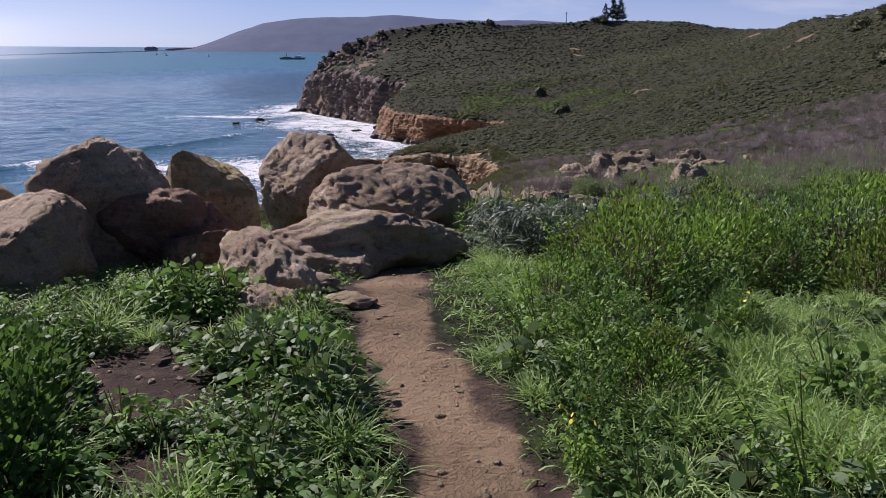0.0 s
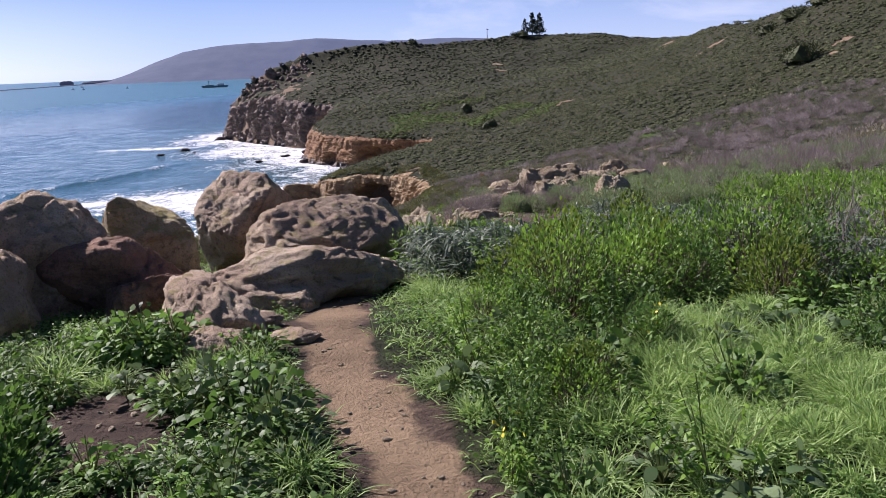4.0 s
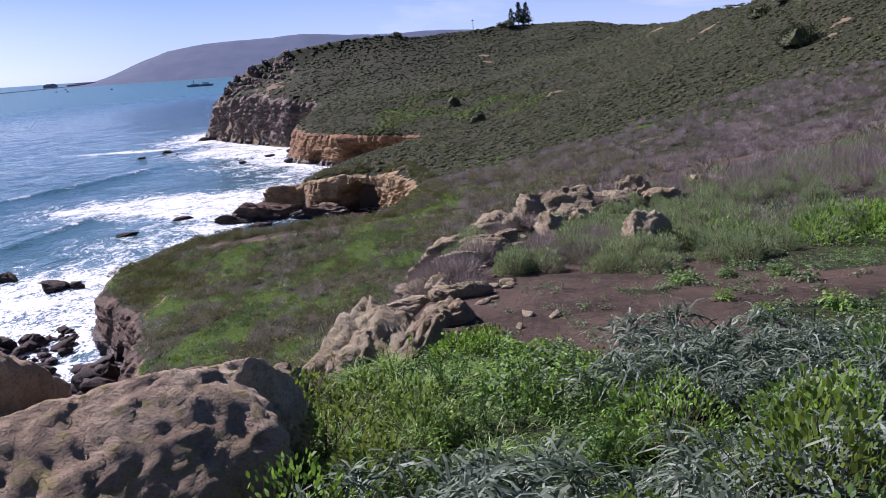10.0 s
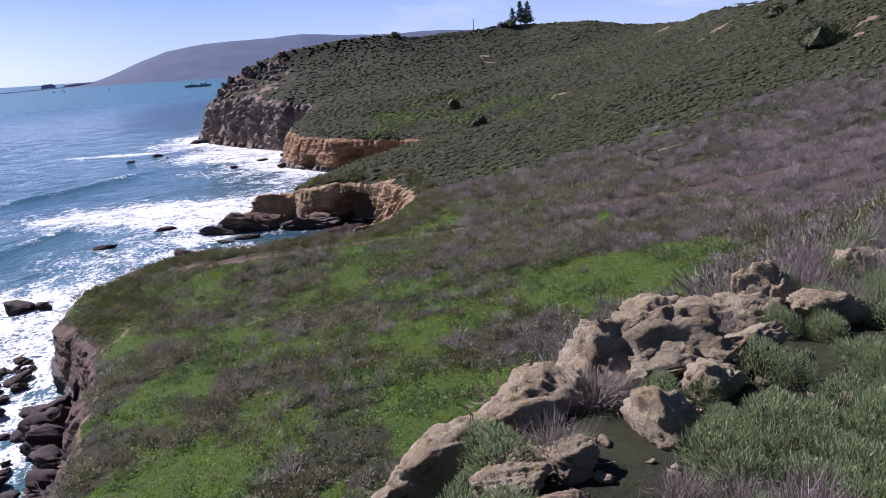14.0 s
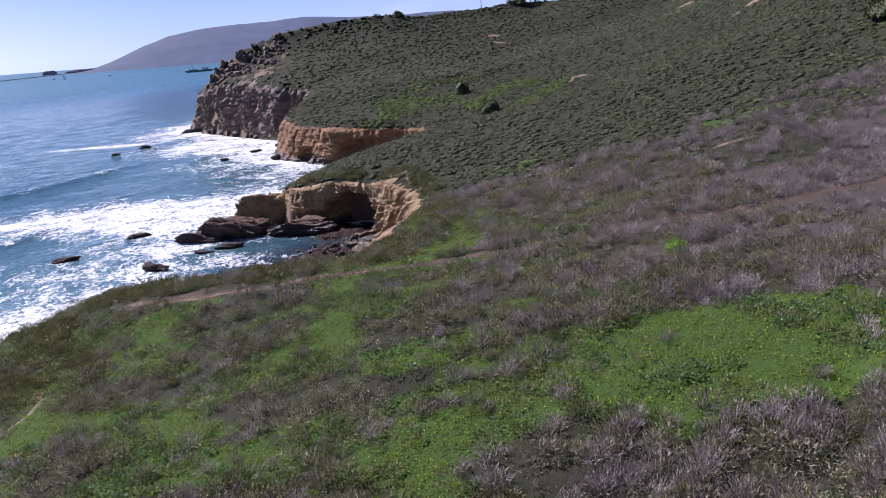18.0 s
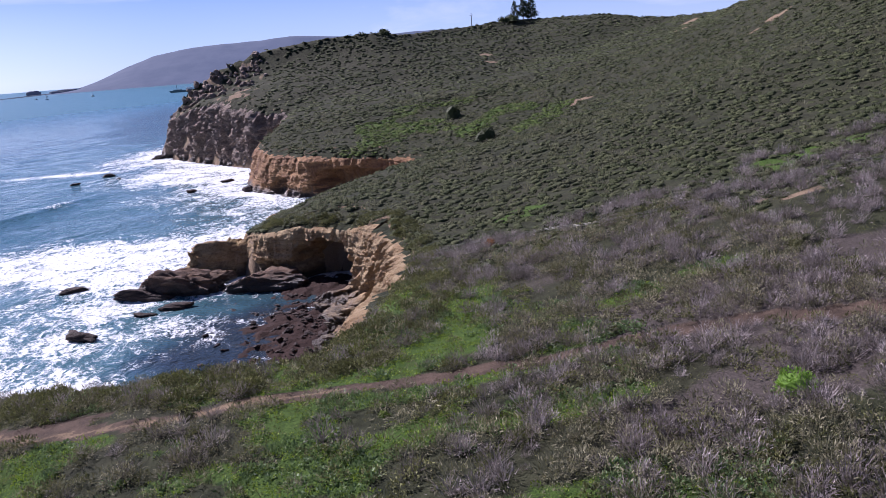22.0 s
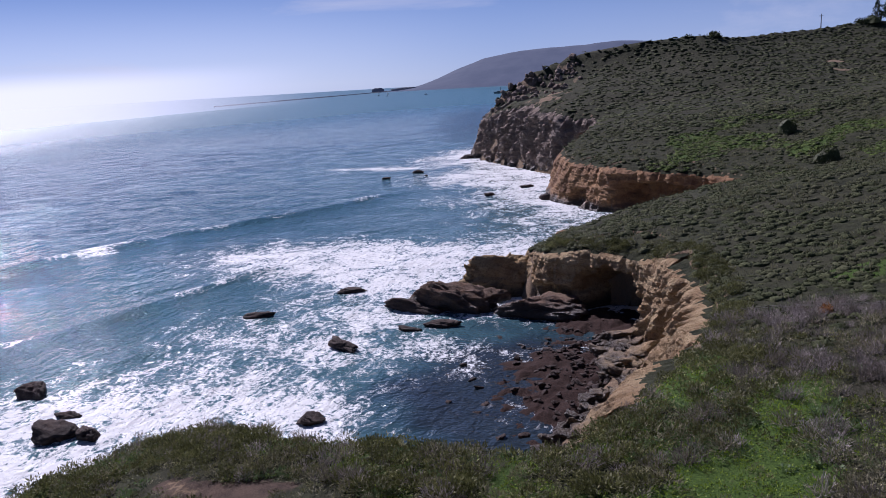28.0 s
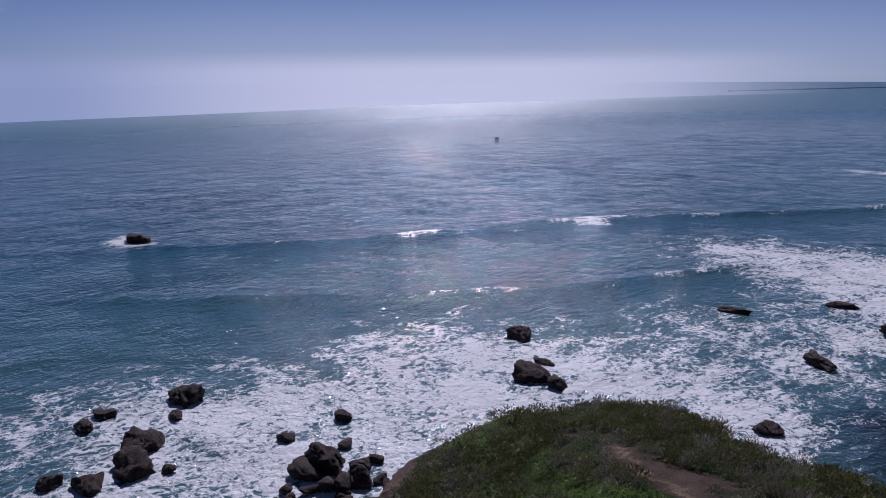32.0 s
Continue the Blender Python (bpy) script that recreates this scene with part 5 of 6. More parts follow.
# silver-leaved plants
protos = [thing("silver_plant", "clump of silver-blue strap leaves", "plant", "silver-leaved plants on the bluff", [("foliage", strap_plant(r, 230, r.uniform(0.5, 0.7)), M_STRAP)]) for k in range(5)]
spots = pick(r, 125, 1.2, 8.5, 12.0, 21.0, lambda x, y: (x > 0.9 + 0.14 * (y - 12)) * ((y < 19) | (x > 4)) * (0.12 + 0.88 * (fbm(x / 2.0, y / 2.0, 95, 2) > -0.02)))
spots += pick(r, 26, 8, 15, 10, 20, lambda x, y: 0.3 + 0 * x)
spots += [(6.8, 10.2), (7.2, 10.6), (7.6, 10.1), (6.9, 11.0)]
plant_out(protos, spots, r, 1.2, 2.0)

# bright leafy plants where the grass ends
protos = [thing("leafy_plant", "bright green leafy plant at the edge of bare dirt", "plant", "leafy plants by the bare dirt", [("foliage", radish(r, 1.0, 150)[0], M_MUSTARD if k == 0 else M_PALELEAF)]) for k in range(3)]
spots = pick(r, 70, 2.4, 6.0, 19.5, 24.5, lambda x, y: 1.0 * (x > 3.1 + 0.2 * (y - 20)) * (x < 5.8 - 0.45 * (y - 20))) + pick(r, 26, 9, 16, 20, 29, lambda x, y: 1.0 * (fbm(x / 2, y / 2, 100, 2) > 0.1))
plant_out(protos, spots, r, 0.8, 1.3)

# bushes beside the boulders
for k, (x, y, rad, h, brown) in enumerate(((0.75, 16.0, 0.7, 0.85, 0), (1.5, 16.9, 0.65, 0.8, 0), (0.3, 17.2, 0.65, 0.75, 1), (1.0, 18.2, 0.7, 0.75, 0), (2.0, 18.6, 0.7, 0.8, 1), (1.3, 19.6, 0.65, 0.7, 1), (0.3, 18.6, 0.6, 0.6, 1), (0.5, 20.4, 0.6, 0.6, 1), (3.4, 22.6, 0.5, 0.5, 0), (-0.1, 19.3, 0.5, 0.5, 1), (3.0, 22.6, 0.6, 0.5, 0), (3.6, 23.6, 0.5, 0.4, 0))):
    e = thing("bush", "leafy yellow-green bush beside the boulders" if not brown else "bush with browning leaves beside the boulders", "bush", "bushes beside the boulders", [("foliage", leafy_dome(r, 620, rad, h, 0.085, 0.5), M_BUSH if brown or k % 2 else M_MUSTARD), ("branch_frame", twigs(r, 40, rad, h, 0.014), M_BROWNTWIG)])
    e.matrix_basis = at_ground(x, y, r.uniform(0, 360), -0.05)

# rounded leafy bushes that stand over the grass
protos = []
for k in range(6):
    rad, h = r.uniform(0.5, 0.75), r.uniform(0.75, 1.05)
    protos.append(thing("leafy_bush", "rounded bright green leafy bush in long grass", "bush", "green bushes in the grass", [("foliage", leafy_dome(r, 1500, rad, h, 0.065, 0.45, 0.7), (M_BUSH, M_DEEP, M_MUSTARD)[k % 3]), ("branch_frame", twigs(r, 60, rad * 0.85, h * 0.9, 0.016), M_BROWNTWIG)]))
spots = [(1.35, 9.0), (2.8, 10.3), (3.1, 9.3), (1.8, 7.9), (2.0, 6.9), (4.7, 10.8), (6.1, 11.6), (4.7, 12.1), (2.5, 13.9), (3.1, 8.2), (1.8, 6.4), (3.4, 10.6), (3.0, 12.2), (4.2, 11.4), (5.2, 12.4), (4.6, 13.6), (7.4, 12.6), (8.6, 11.4), (9.6, 12.2), (7.0, 14.4), (8.4, 14.2), (3.4, 14.6), (2.2, 11.4), (5.6, 9.8), (7.2, 9.6), (10.4, 14), (11.6, 13), (9.4, 16), (6.4, 16.8), (4.8, 17.4), (8.2, 18.2), (11.8, 16.2), (13.2, 14.6), (5.2, 15.2), (6.2, 13.2), (2.4, 9.6), (6.4, 10.6), (12.4, 18), (10.6, 18.4), (14.6, 17), (15.6, 14)]
plant_out(protos, [p for p in spots if p[1] >= 9.5], r, 1.0, 1.5)
for x, y in (p for p in spots if p[1] < 9.5):
    near_bush = copy_thing(protos[int(r.integers(6))], at_ground(x, y, r.uniform(0, 360)))
    near_bush.scale = (0.75, 0.75, 0.6)
# a dense dark bush at the start of the path
for x, y, rad, h in ((-3.35, 5.35, 0.75, 0.95), (-2.95, 4.7, 0.6, 0.7), (-3.6, 6.3, 0.5, 0.6)):
    e = thing("leafy_bush", "dense dark green bush beside bare dirt", "bush", "", [("foliage", leafy_dome(r, 2600, rad, h, 0.08, 0.55, 0.5), M_DEEP), ("branch_frame", twigs(r, 50, rad * 0.85, h * 0.9, 0.016), M_BROWNTWIG)])
    e.matrix_basis = at_ground(x, y, r.uniform(0, 360), -0.05)
# large pale leaves close to the ground
protos = []
for k in range(3):
    n_ = 26
    way = spread(r, n_, 0.3)
    base = way * r.uniform(0.1, 0.4, n_)[:, None]
    lv = blades(base, unit(way * np.array([1, 1, 0.3]) + r.normal(0, 0.2, (n_, 3))), r.uniform(0.12, 0.2, n_), r.uniform(0.07, 0.12, n_), 0.4, (0.3, 0.9, 1.0, 0.7, 0.15), r=r)
    st = blades(np.zeros((n_, 3)), way, 0.3, 0.014, 0.0, (1, 0.7), r=r)
    protos.append(thing("large_leaved_plant", "pale green plant with large soft leaves", "plant", "large-leaved plants in the grass", [("foliage", lv, M_PALELEAF), ("stem_frame", st, M_STEM)]))
spots = [(3.8, 7.8), (4.3, 8.2), (4.5, 7.0), (5.0, 7.4), (4.6, 7.7), (0.75, 7.1), (1.3, 8.6), (4.9, 8.3), (5.4, 7.9), (5.6, 7.2), (2.1, 4.9), (2.6, 4.4), (3.1, 4.7), (-2.7, 9.2), (-3.2, 9.9), (-2.0, 7.6), (-1.5, 7.0), (-2.7, 7.5), (-1.2, 6.2)]
plant_out(protos, spots, r, 0.8, 1.25)
# tall dry stalks
protos = [thing("dry_stalks", "tall dry leafless stalks over green grass", "plant", "dry stalks in the grass", [("stalk_frame", joined([blades(r.normal(0, 0.12, (16, 3)) * np.array([1, 1, 0]), spread(r, 16, 0.75), r.uniform(0.8, 1.5, 16), 0.02, -0.05, (1, 0.8, 0.4), r=r), blades(r.normal(0, 0.25, (22, 3)) + np.array([0, 0, 0.7]), spread(r, 22, 0.1), 0.4, 0.010, 0.1, (1, 0.7, 0.3), r=r)]), M_TWIG)]) for k in range(2)]
plant_out(protos, [(8.2, 13.3), (9.0, 14.0), (8.6, 12.7), (7.1, 10.8), (8.9, 13.0), (9.8, 13.6), (7.6, 11.2)], r, 0.8, 1.3)

# green sage and grey dry shrubs round the bare dirt
protos = [thing("sage_bush", "upright grey-green bush at the edge of bare dirt", "bush", "green bushes on the bluff", [("foliage", leafy_dome(r, 1500, r.uniform(0.5, 0.65), r.uniform(0.6, 0.85), 0.08, 0.26, 1.0, (1.0, 0.3)), M_SAGE), ("branch_frame", twigs(r, 50, 0.5, 0.7, 0.012), M_BROWNTWIG)]) for k in range(5)]
spots = [(6.6, 31.8), (9.2, 33.6), (9.9, 33.4), (10.8, 33.2), (11.6, 33.6), (12.6, 33.2), (8.2, 33.2), (13.4, 33.9), (14.4, 33.2), (15.6, 33.8), (16.8, 33.4), (8.8, 32.2), (11.2, 30.6), (11.9, 30.2), (12.7, 30.8), (13.8, 31.4), (5.2, 36.5), (4.6, 37.4), (18.2, 33.8), (19.5, 33.4), (21, 34)]
spots += [(5.5, 31.3), (9.7, 32.0), (9.8, 30.3), (11.6, 31.4), (12.2, 30.9), (12.1, 33.2), (5.8, 32.0), (9.0, 32.2), (10.1, 31.5), (5.5, 38.6), (9.6, 38.7), (12.1, 40.9), (8.6, 31.4), (9.2, 30.0), (5.6, 31.3), (5.9, 31.8), (8.0, 31.0), (8.4, 30.7), (5.4, 39.6), (4.9, 38.8)] + pick(r, 55, 8.8, 15, 35.6, 43, lambda x, y: 1.0 * np.where(np.hypot((x - 8.5) / 5.5, (y - 42) / 3.5) < 1, 0.12, 1.0))
spots += pick(r, 110, 8, 30, 33.5, 50, lambda x, y: (fbm(x / 3, y / 3, 96, 2) > -0.05) * np.where(np.hypot((x - 8.5) / 5.5, (y - 42) / 3.5) < 1, 0.12, 1.0))
plant_out(protos, spots, r, 0.7, 1.25)
protos = [thing("dry_shrub", "bare grey twiggy shrub", "shrub", "grey dry shrubs on the bluff", [("twig_crown", joined([twigs(r, 200, r.uniform(0.6, 0.8), r.uniform(0.6, 0.8), 0.011), leafy_dome(r, 260, 0.65, 0.6, 0.3, 0.03, 0.1, (1.0, 0.8, 0.3))]), M_TWIG), ("dead_foliage", spiky_dome(r, 90, 0.6, 0.55, 0.1, 0.025), M_SCRUB_GREY)]) for k in range(4)]
spots = [(7.6, 34.6), (8.3, 35.2), (7.2, 35.6), (8.8, 34.4), (7.9, 36.6), (7.1, 33.6), (7.6, 33.9), (8.4, 34.0), (7.3, 34.9), (8.9, 35.0), (9.6, 34.6), (8.1, 32.9), (9.4, 35.6), (13.2, 36.0), (14.2, 35.4), (15.4, 36.3), (16.5, 35.8), (6.4, 38.6)]
spots += pick(r, 120, 6, 30, 34.5, 56, lambda x, y: (x > 6 + 0.35 * np.maximum(0, y - 40)) * np.where(np.hypot((x - 8.5) / 5.5, (y - 42) / 3.5) < 1, 0.12, 1.0) * (0.25 + 0.75 * (fbm(x / 4, y / 4, 97, 2) > 0.0)))
spots += pick(r, 26, -3, 5, 28, 37, lambda x, y: np.abs(to_line(x, y, BLUFF)[0] - 0.8) < 1.2)
plant_out(protos, spots, r, 0.6, 1.2)
# low leafy weeds on the dirt
protos = [thing("low_weed", "low pale-leaved weed on bare dirt", "plant", "low weeds on the dirt", [("foliage", radish(r, 0.75, 34)[0], M_PALELEAF)]) for k in range(3)]
spots = pick(r, 290, 3.5, 17, 19.5, 30, lambda x, y: 0.15 + 0.85 * (fbm(x / 1.5, y / 1.5, 98, 3) > 0.05) * (x > 3 + 0.2 * (y - 22)))
plant_out(protos, spots, r, 0.5, 1.05)


QUICK = (1.0, 0.35)      # a single face for each leaf


def sown(name, make, kinds, x, y, lo, hi, material, label, category, r, sink=0.05, soft=False):
    """One object of kind stuff: many copies of a few shapes, each turned and scaled, on the ground."""
    shapes = [make(r) for k in range(kinds)]
    z = land_height(x, y) - sink
    which = r.integers(0, kinds, len(x))
    pieces, tones = [], []
    for k, (v, f) in enumerate(shapes):
        sel = np.where(which == k)[0]
        if not len(sel):
            continue
        a, s_ = r.uniform(0, 2 * math.pi, len(sel)), r.uniform(lo, hi, len(sel))
        c, q = np.cos(a)[:, None] * s_[:, None], np.sin(a)[:, None] * s_[:, None]
        vx = x[sel][:, None] + v[None, :, 0] * c - v[None, :, 1] * q
        vy = y[sel][:, None] + v[None, :, 0] * q + v[None, :, 1] * c
        vz = z[sel][:, None] + v[None, :, 2] * s_[:, None] * r.uniform(0.8, 1.2, (len(sel), 1))
        V = np.stack([vx, vy, vz], -1).reshape(-1, 3)
        F = (f[None] + (np.arange(len(sel)) * len(v))[:, None, None]).reshape(-1, f.shape[1])
        pieces.append((V, F))
        tones.append(np.repeat(r.uniform(0, 1, len(sel)) ** 1.3, len(v)))
    ob = solid(name, *joined(pieces), material, shade=soft)
    put_attr(ob, "tone", np.concatenate(tones))
    return tagged(ob, label, category, kind="stuff")


def where(r, n, x0, x1, y0, y1, keep):
    p = np.array(pick(r, n, x0, x1, y0, y1, keep))
    return p[:, 0], p[:, 1]


# mixed growth on the wide part of the bluff away from the path
def wide_bluff(x, y):
    return clear_of_path(x, y, 1.0) * (np.hypot((x - 9.5) / 9, (y - 27) / 6) > 1) * (to_line(x, y, BLUFF)[0] > 1.5)


x, y = where(r, 700, 8, 38, 4, 36, lambda x, y: wide_bluff(x, y) * (0.15 + 0.85 * (fbm(x / 3, y / 3, 131, 3) > 0)))
sown("long_grass", lambda q: tussock(q, 22, 0.5, 0.02, 0.45), 6, x, y, 0.7, 1.4, M_DEEP, "long green grass across the bluff", "grass", r, 0.0)
x, y = where(r, 520, 9, 38, 18, 36, lambda x, y: wide_bluff(x, y) * (fbm(x / 4, y / 4, 133, 3) > -0.1))
sown("grey_growth", lambda q: leafy_dome(q, 130, 0.6, 0.7, 0.1, 0.3, 1.0, QUICK), 6, x, y, 0.6, 1.4, M_SAGE, "grey-green bushy growth across the bluff", "shrub", r, 0.0)
x, y = where(r, 900, 9, 38, 8, 36, lambda x, y: wide_bluff(x, y) * (fbm(x / 4, y / 4, 132, 3) > 0.0))
sown("green_growth", lambda q: leafy_dome(q, 110, 0.55, 0.6, 0.11, 0.45, 0.8, QUICK), 6, x, y, 0.6, 1.5, M_MUSTARD, "leafy green growth across the bluff", "shrub", r, 0.0)
# grass and small leaves that fill the ground near the path
x, y = where(r, 5200, -7, 15, 2.2, 22, lambda x, y: clear_of_path(x, y, 0.55) * np.clip(1.3 - (y - 4) / 22, 0.2, 1))
sown("grass", lambda q: tussock(q, 8, 0.26, 0.012, 0.4), 6, x, y, 0.7, 1.5, M_GRASS, "short green grass between the plants", "grass", r, 0.0)
for n_, x0, x1, y0, y1 in ((4600, -6, 9, 2.0, 13), (2200, -7, 18, 12, 34), (1300, -1.5, 4.5, 14.6, 24)):
    x, y = where(r, n_, x0, x1, y0, y1, lambda x, y: clear_of_path(x, y, 0.5) * (0.3 + 0.7 * (fbm(x / 0.8, y / 0.8, 99, 3) > 0)))
    sown("ground_leaves", lambda q: radish(q, 0.5, 12)[0], 6, x, y, 0.6, 1.4, M_RADISH, "low green leaves that cover the ground", "ground cover", r, 0.0)

def mound(q, radius, height, more):
    """A rounded shrub with a broken surface, in three-cornered faces, and the leaves or twigs that stand out of it."""
    v, f = BALLS[2]
    v = v * (1 + 0.26 * noise3(v, 1.6, int(q.integers(1, 900)), 2) + q.normal(0, 0.1, len(v)))[:, None]
    v = v * np.array([radius, radius * q.uniform(0.75, 1.2), height])
    f = f[v[f].mean(1)[:, 2] > -0.12 * height]
    b, bf = more
    return np.concatenate([v, b]), np.concatenate([f, bf[:, :3] + len(v), bf[:, [0, 2, 3]] + len(v)])


# the lower terrace: grey and green scrub, bright low leaves
def land_only(x, y):
    return 1.0 * (inside(x, y, LAND) | (to_line(x, y, SHORE)[0] < 0.4))


def off_bluff(x, y):
    return 1.0 * ~(inside(x, y, BLUFF_AREA) & (y < 72)) * land_only(x, y)


def off_bare(x, y):
    m = masks(x, y, 0 * x, 0 * x)
    return (m[0] < 0.4) * (m[3] < 0.4)


def scrub_here(x, y):
    m = masks(x, y, 0 * x, 0 * x)
    return off_bluff(x, y) * (m[0] < 0.4) * (m[3] < 0.4) * np.where(m[1] > 0.78, 0.10, np.where(m[1] > 0.45, 0.62, 1.0))


x, y = where(r, 3000, -46, 60, 26, 215, lambda x, y: scrub_here(x, y) * (0.12 + 0.88 * (fbm(x / 6, y / 6, 111, 3) > 0.02)))
sown("grey_scrub", lambda q: leafy_dome(q, 105, 0.76, 0.85, 0.2, 0.26, 0.5, QUICK), 8, x, y, 0.6, 2.0, M_TERRACE_GREY, "grey-green scrub on the lower terrace", "scrub", r)
x, y = where(r, 4600, -46, 130, 40, 225, lambda x, y: scrub_here(x, y) * np.where(x > 12, 1.0, 0.4) * (0.12 + 0.88 * (fbm(x / 6, y / 6, 112, 3) > -0.05)))
sown("dry_scrub", lambda q: joined([leafy_dome(q, 80, 0.76, 0.85, 0.24, 0.16, 0.6, QUICK), twigs(q, 30, 0.75, 0.85, 0.04, QUICK)]), 10, x, y, 0.6, 2.0, M_TERRACE_TWIG, "bare purple-grey twiggy scrub", "scrub", r)
x, y = where(r, 2400, -46, 60, 26, 215, lambda x, y: scrub_here(x, y) * (0.1 + 0.9 * (fbm(x / 5, y / 5, 113, 3) > 0.05)))
sown("green_scrub", lambda q: leafy_dome(q, 95, 0.74, 0.7, 0.15, 0.6, profile=QUICK), 8, x, y, 0.5, 1.7, M_SCRUB, "dark green scrub on the lower terrace", "scrub", r)

# low tufts between the shrubs
x, y = where(r, 6500, -46, 75, 60, 215, lambda x, y: off_bluff(x, y) * off_bare(x, y))
sown("low_tufts", lambda q: leafy_dome(q, 13, 0.4, 0.28, 0.16, 0.3, 0.7, QUICK), 8, x, y, 0.7, 1.6, M_SCRUB, "low green and grey tufts between the shrubs", "ground cover", r, 0.0)

# finer scrub where the bluff falls away
def bluff_end(x, y):
    return inside(x, y, BLUFF_AREA) * (0.3 + 0.7 * (fbm(x / 5, y / 5, 117, 3) > 0))


x, y = where(r, 700, 8, 55, 45, 76, bluff_end)
sown("fine_scrub", lambda q: twigs(q, 130, 0.7, 0.75, 0.014, profile=QUICK), 6, x, y, 0.7, 1.4, M_TWIG, "bare grey scrub at the end of the bluff", "scrub", r)
x, y = where(r, 480, 8, 55, 45, 76, bluff_end)
sown("sage_scrub", lambda q: spiky_dome(q, 150, 0.6, 0.7, 0.18, 0.022, profile=QUICK), 6, x, y, 0.7, 1.4, M_SAGE, "grey-green scrub at the end of the bluff", "scrub", r)


x, y = where(r, 1150, -54, 30, 150, 290, lambda x, y: land_only(x, y) * off_bare(x, y) * (to_line(x, y, SHORE)[0] < np.where(y > 205, 4.5, 12)) * (0.3 + 0.7 * (fbm(x / 6, y / 6, 115, 2) > 0)))
sown("edge_scrub", lambda q: leafy_dome(q, 150, 1.15, 1.1, 0.22, 0.55, profile=QUICK), 8, x, y, 0.6, 1.3, M_SCRUB, "thick green scrub along the headland's rim", "scrub", r, 0.15)


def lush_here(x, y):
    return off_bluff(x, y) * (masks(x, y, 0 * x, 0 * x)[1] > 0.35)


x, y = where(r, 9000, -46, 60, 50, 212, lush_here)
sown("low_leaves", lambda q: leafy_dome(q, 12, 0.42, 0.16, 0.13, 0.7, 0.8, profile=QUICK), 8, x, y, 0.7, 1.5, M_CLOVER, "bright green low leaves in patches on the terrace", "ground cover", r, 0.0)
x, y = where(r, 3600, -46, 60, 50, 212, lambda x, y: off_bluff(x, y) * (masks(x, y, 0 * x, 0 * x)[1] > 0.2) * (fbm(x / 5, y / 5, 114, 3) > 0.1))
sown("pale_leaves", lambda q: leafy_dome(q, 20, 0.45, 0.34, 0.17, 0.75, 0.8, profile=QUICK), 8, x, y, 0.7, 1.7, M_PALELEAF, "pale green leafy weeds on the terrace", "ground cover", r, 0.0)

# the hillsides
def hill_here(x, y):
    return land_only(x, y) * off_bare(x, y) * ((y > 205) | (x > 45) | (y < 30)) * ~(inside(x, y, BLUFF_AREA) & (y < 60) & (x < 30))


def far_point_rock(x, y):
    return np.where((y > 540) & (x < -35), 0.3, 1.0)


x, y = where(r, 15500, -100, 190, 195, 470, lambda x, y: hill_here(x, y) * np.clip(1.2 - (y - 210) / 330, 0.35, 1))
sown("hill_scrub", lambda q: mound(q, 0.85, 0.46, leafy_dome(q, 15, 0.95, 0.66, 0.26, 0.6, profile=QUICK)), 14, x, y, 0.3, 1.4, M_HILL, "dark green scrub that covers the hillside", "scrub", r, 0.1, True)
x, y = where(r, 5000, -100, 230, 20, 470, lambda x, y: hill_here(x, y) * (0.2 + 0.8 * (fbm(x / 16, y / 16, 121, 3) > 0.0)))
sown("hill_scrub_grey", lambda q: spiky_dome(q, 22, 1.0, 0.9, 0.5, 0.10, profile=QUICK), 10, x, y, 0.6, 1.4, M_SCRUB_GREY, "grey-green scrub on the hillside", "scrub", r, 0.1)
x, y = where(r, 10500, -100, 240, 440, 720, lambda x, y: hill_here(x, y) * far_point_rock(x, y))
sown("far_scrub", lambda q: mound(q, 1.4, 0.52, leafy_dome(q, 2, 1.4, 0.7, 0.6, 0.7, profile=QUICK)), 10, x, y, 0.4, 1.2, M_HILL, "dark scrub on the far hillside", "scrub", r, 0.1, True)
x, y = where(r, 1500, 0, 110, 340, 470, lambda x, y: hill_here(x, y) * (masks(x, y, 0 * x, 0 * x)[1] > 0.3))
sown("green_hill_leaves", lambda q: mound(q, 1.0, 0.5, leafy_dome(q, 8, 1.0, 0.55, 0.4, 0.7, profile=QUICK)), 8, x, y, 0.5, 1.1, M_GREENHILL, "bright green growth on the hillside", "ground cover", r, 0.1, True)
# ---- single bushes and trees on the hills ----
def lone_bush(x, y, rad, h, mat, label, leaf=0.5, n=700):
    e = thing("lone_bush", label, "bush", "", [("foliage", mound(r, rad * 0.85, h * 0.82, leafy_dome(r, n, rad, h, leaf, 0.6, profile=QUICK)), mat), ("branch_frame", twigs(r, 40, rad, h * 0.9, 0.06), M_BROWNTWIG)])
    e.matrix_basis = at_ground(x, y, r.uniform(0, 360), -0.2)


M_DARKBUSH = leaf_material("dark_oak_leaves", (0.018, 0.026, 0.010), (0.065, 0.078, 0.03), 0.15, 0.7)
M_RUST = leaf_material("rust_brown_leaves", (0.16, 0.06, 0.02), (0.34, 0.15, 0.05), 0.3)
lone_bush(55, 377, 4.6, 5.4, M_DARKBUSH, "dark round bush alone on the hillside")
lone_bush(50, 423, 3.2, 5.2, M_DARKBUSH, "dark upright bush on the hillside")
lone_bush(141.8, 258.6, 7.0, 6.5, M_DARKBUSH, "large dark oak bush high on the hillside", 0.7, 1100)
lone_bush(40.7, 146.5, 1.9, 1.5, M_MUSTARD, "bright green bush among dry grey scrub", 0.25)
lone_bush(29.5, 219.5, 0.9, 1.5, M_RUST, "rust-brown bush beside the fence", 0.25, 300)
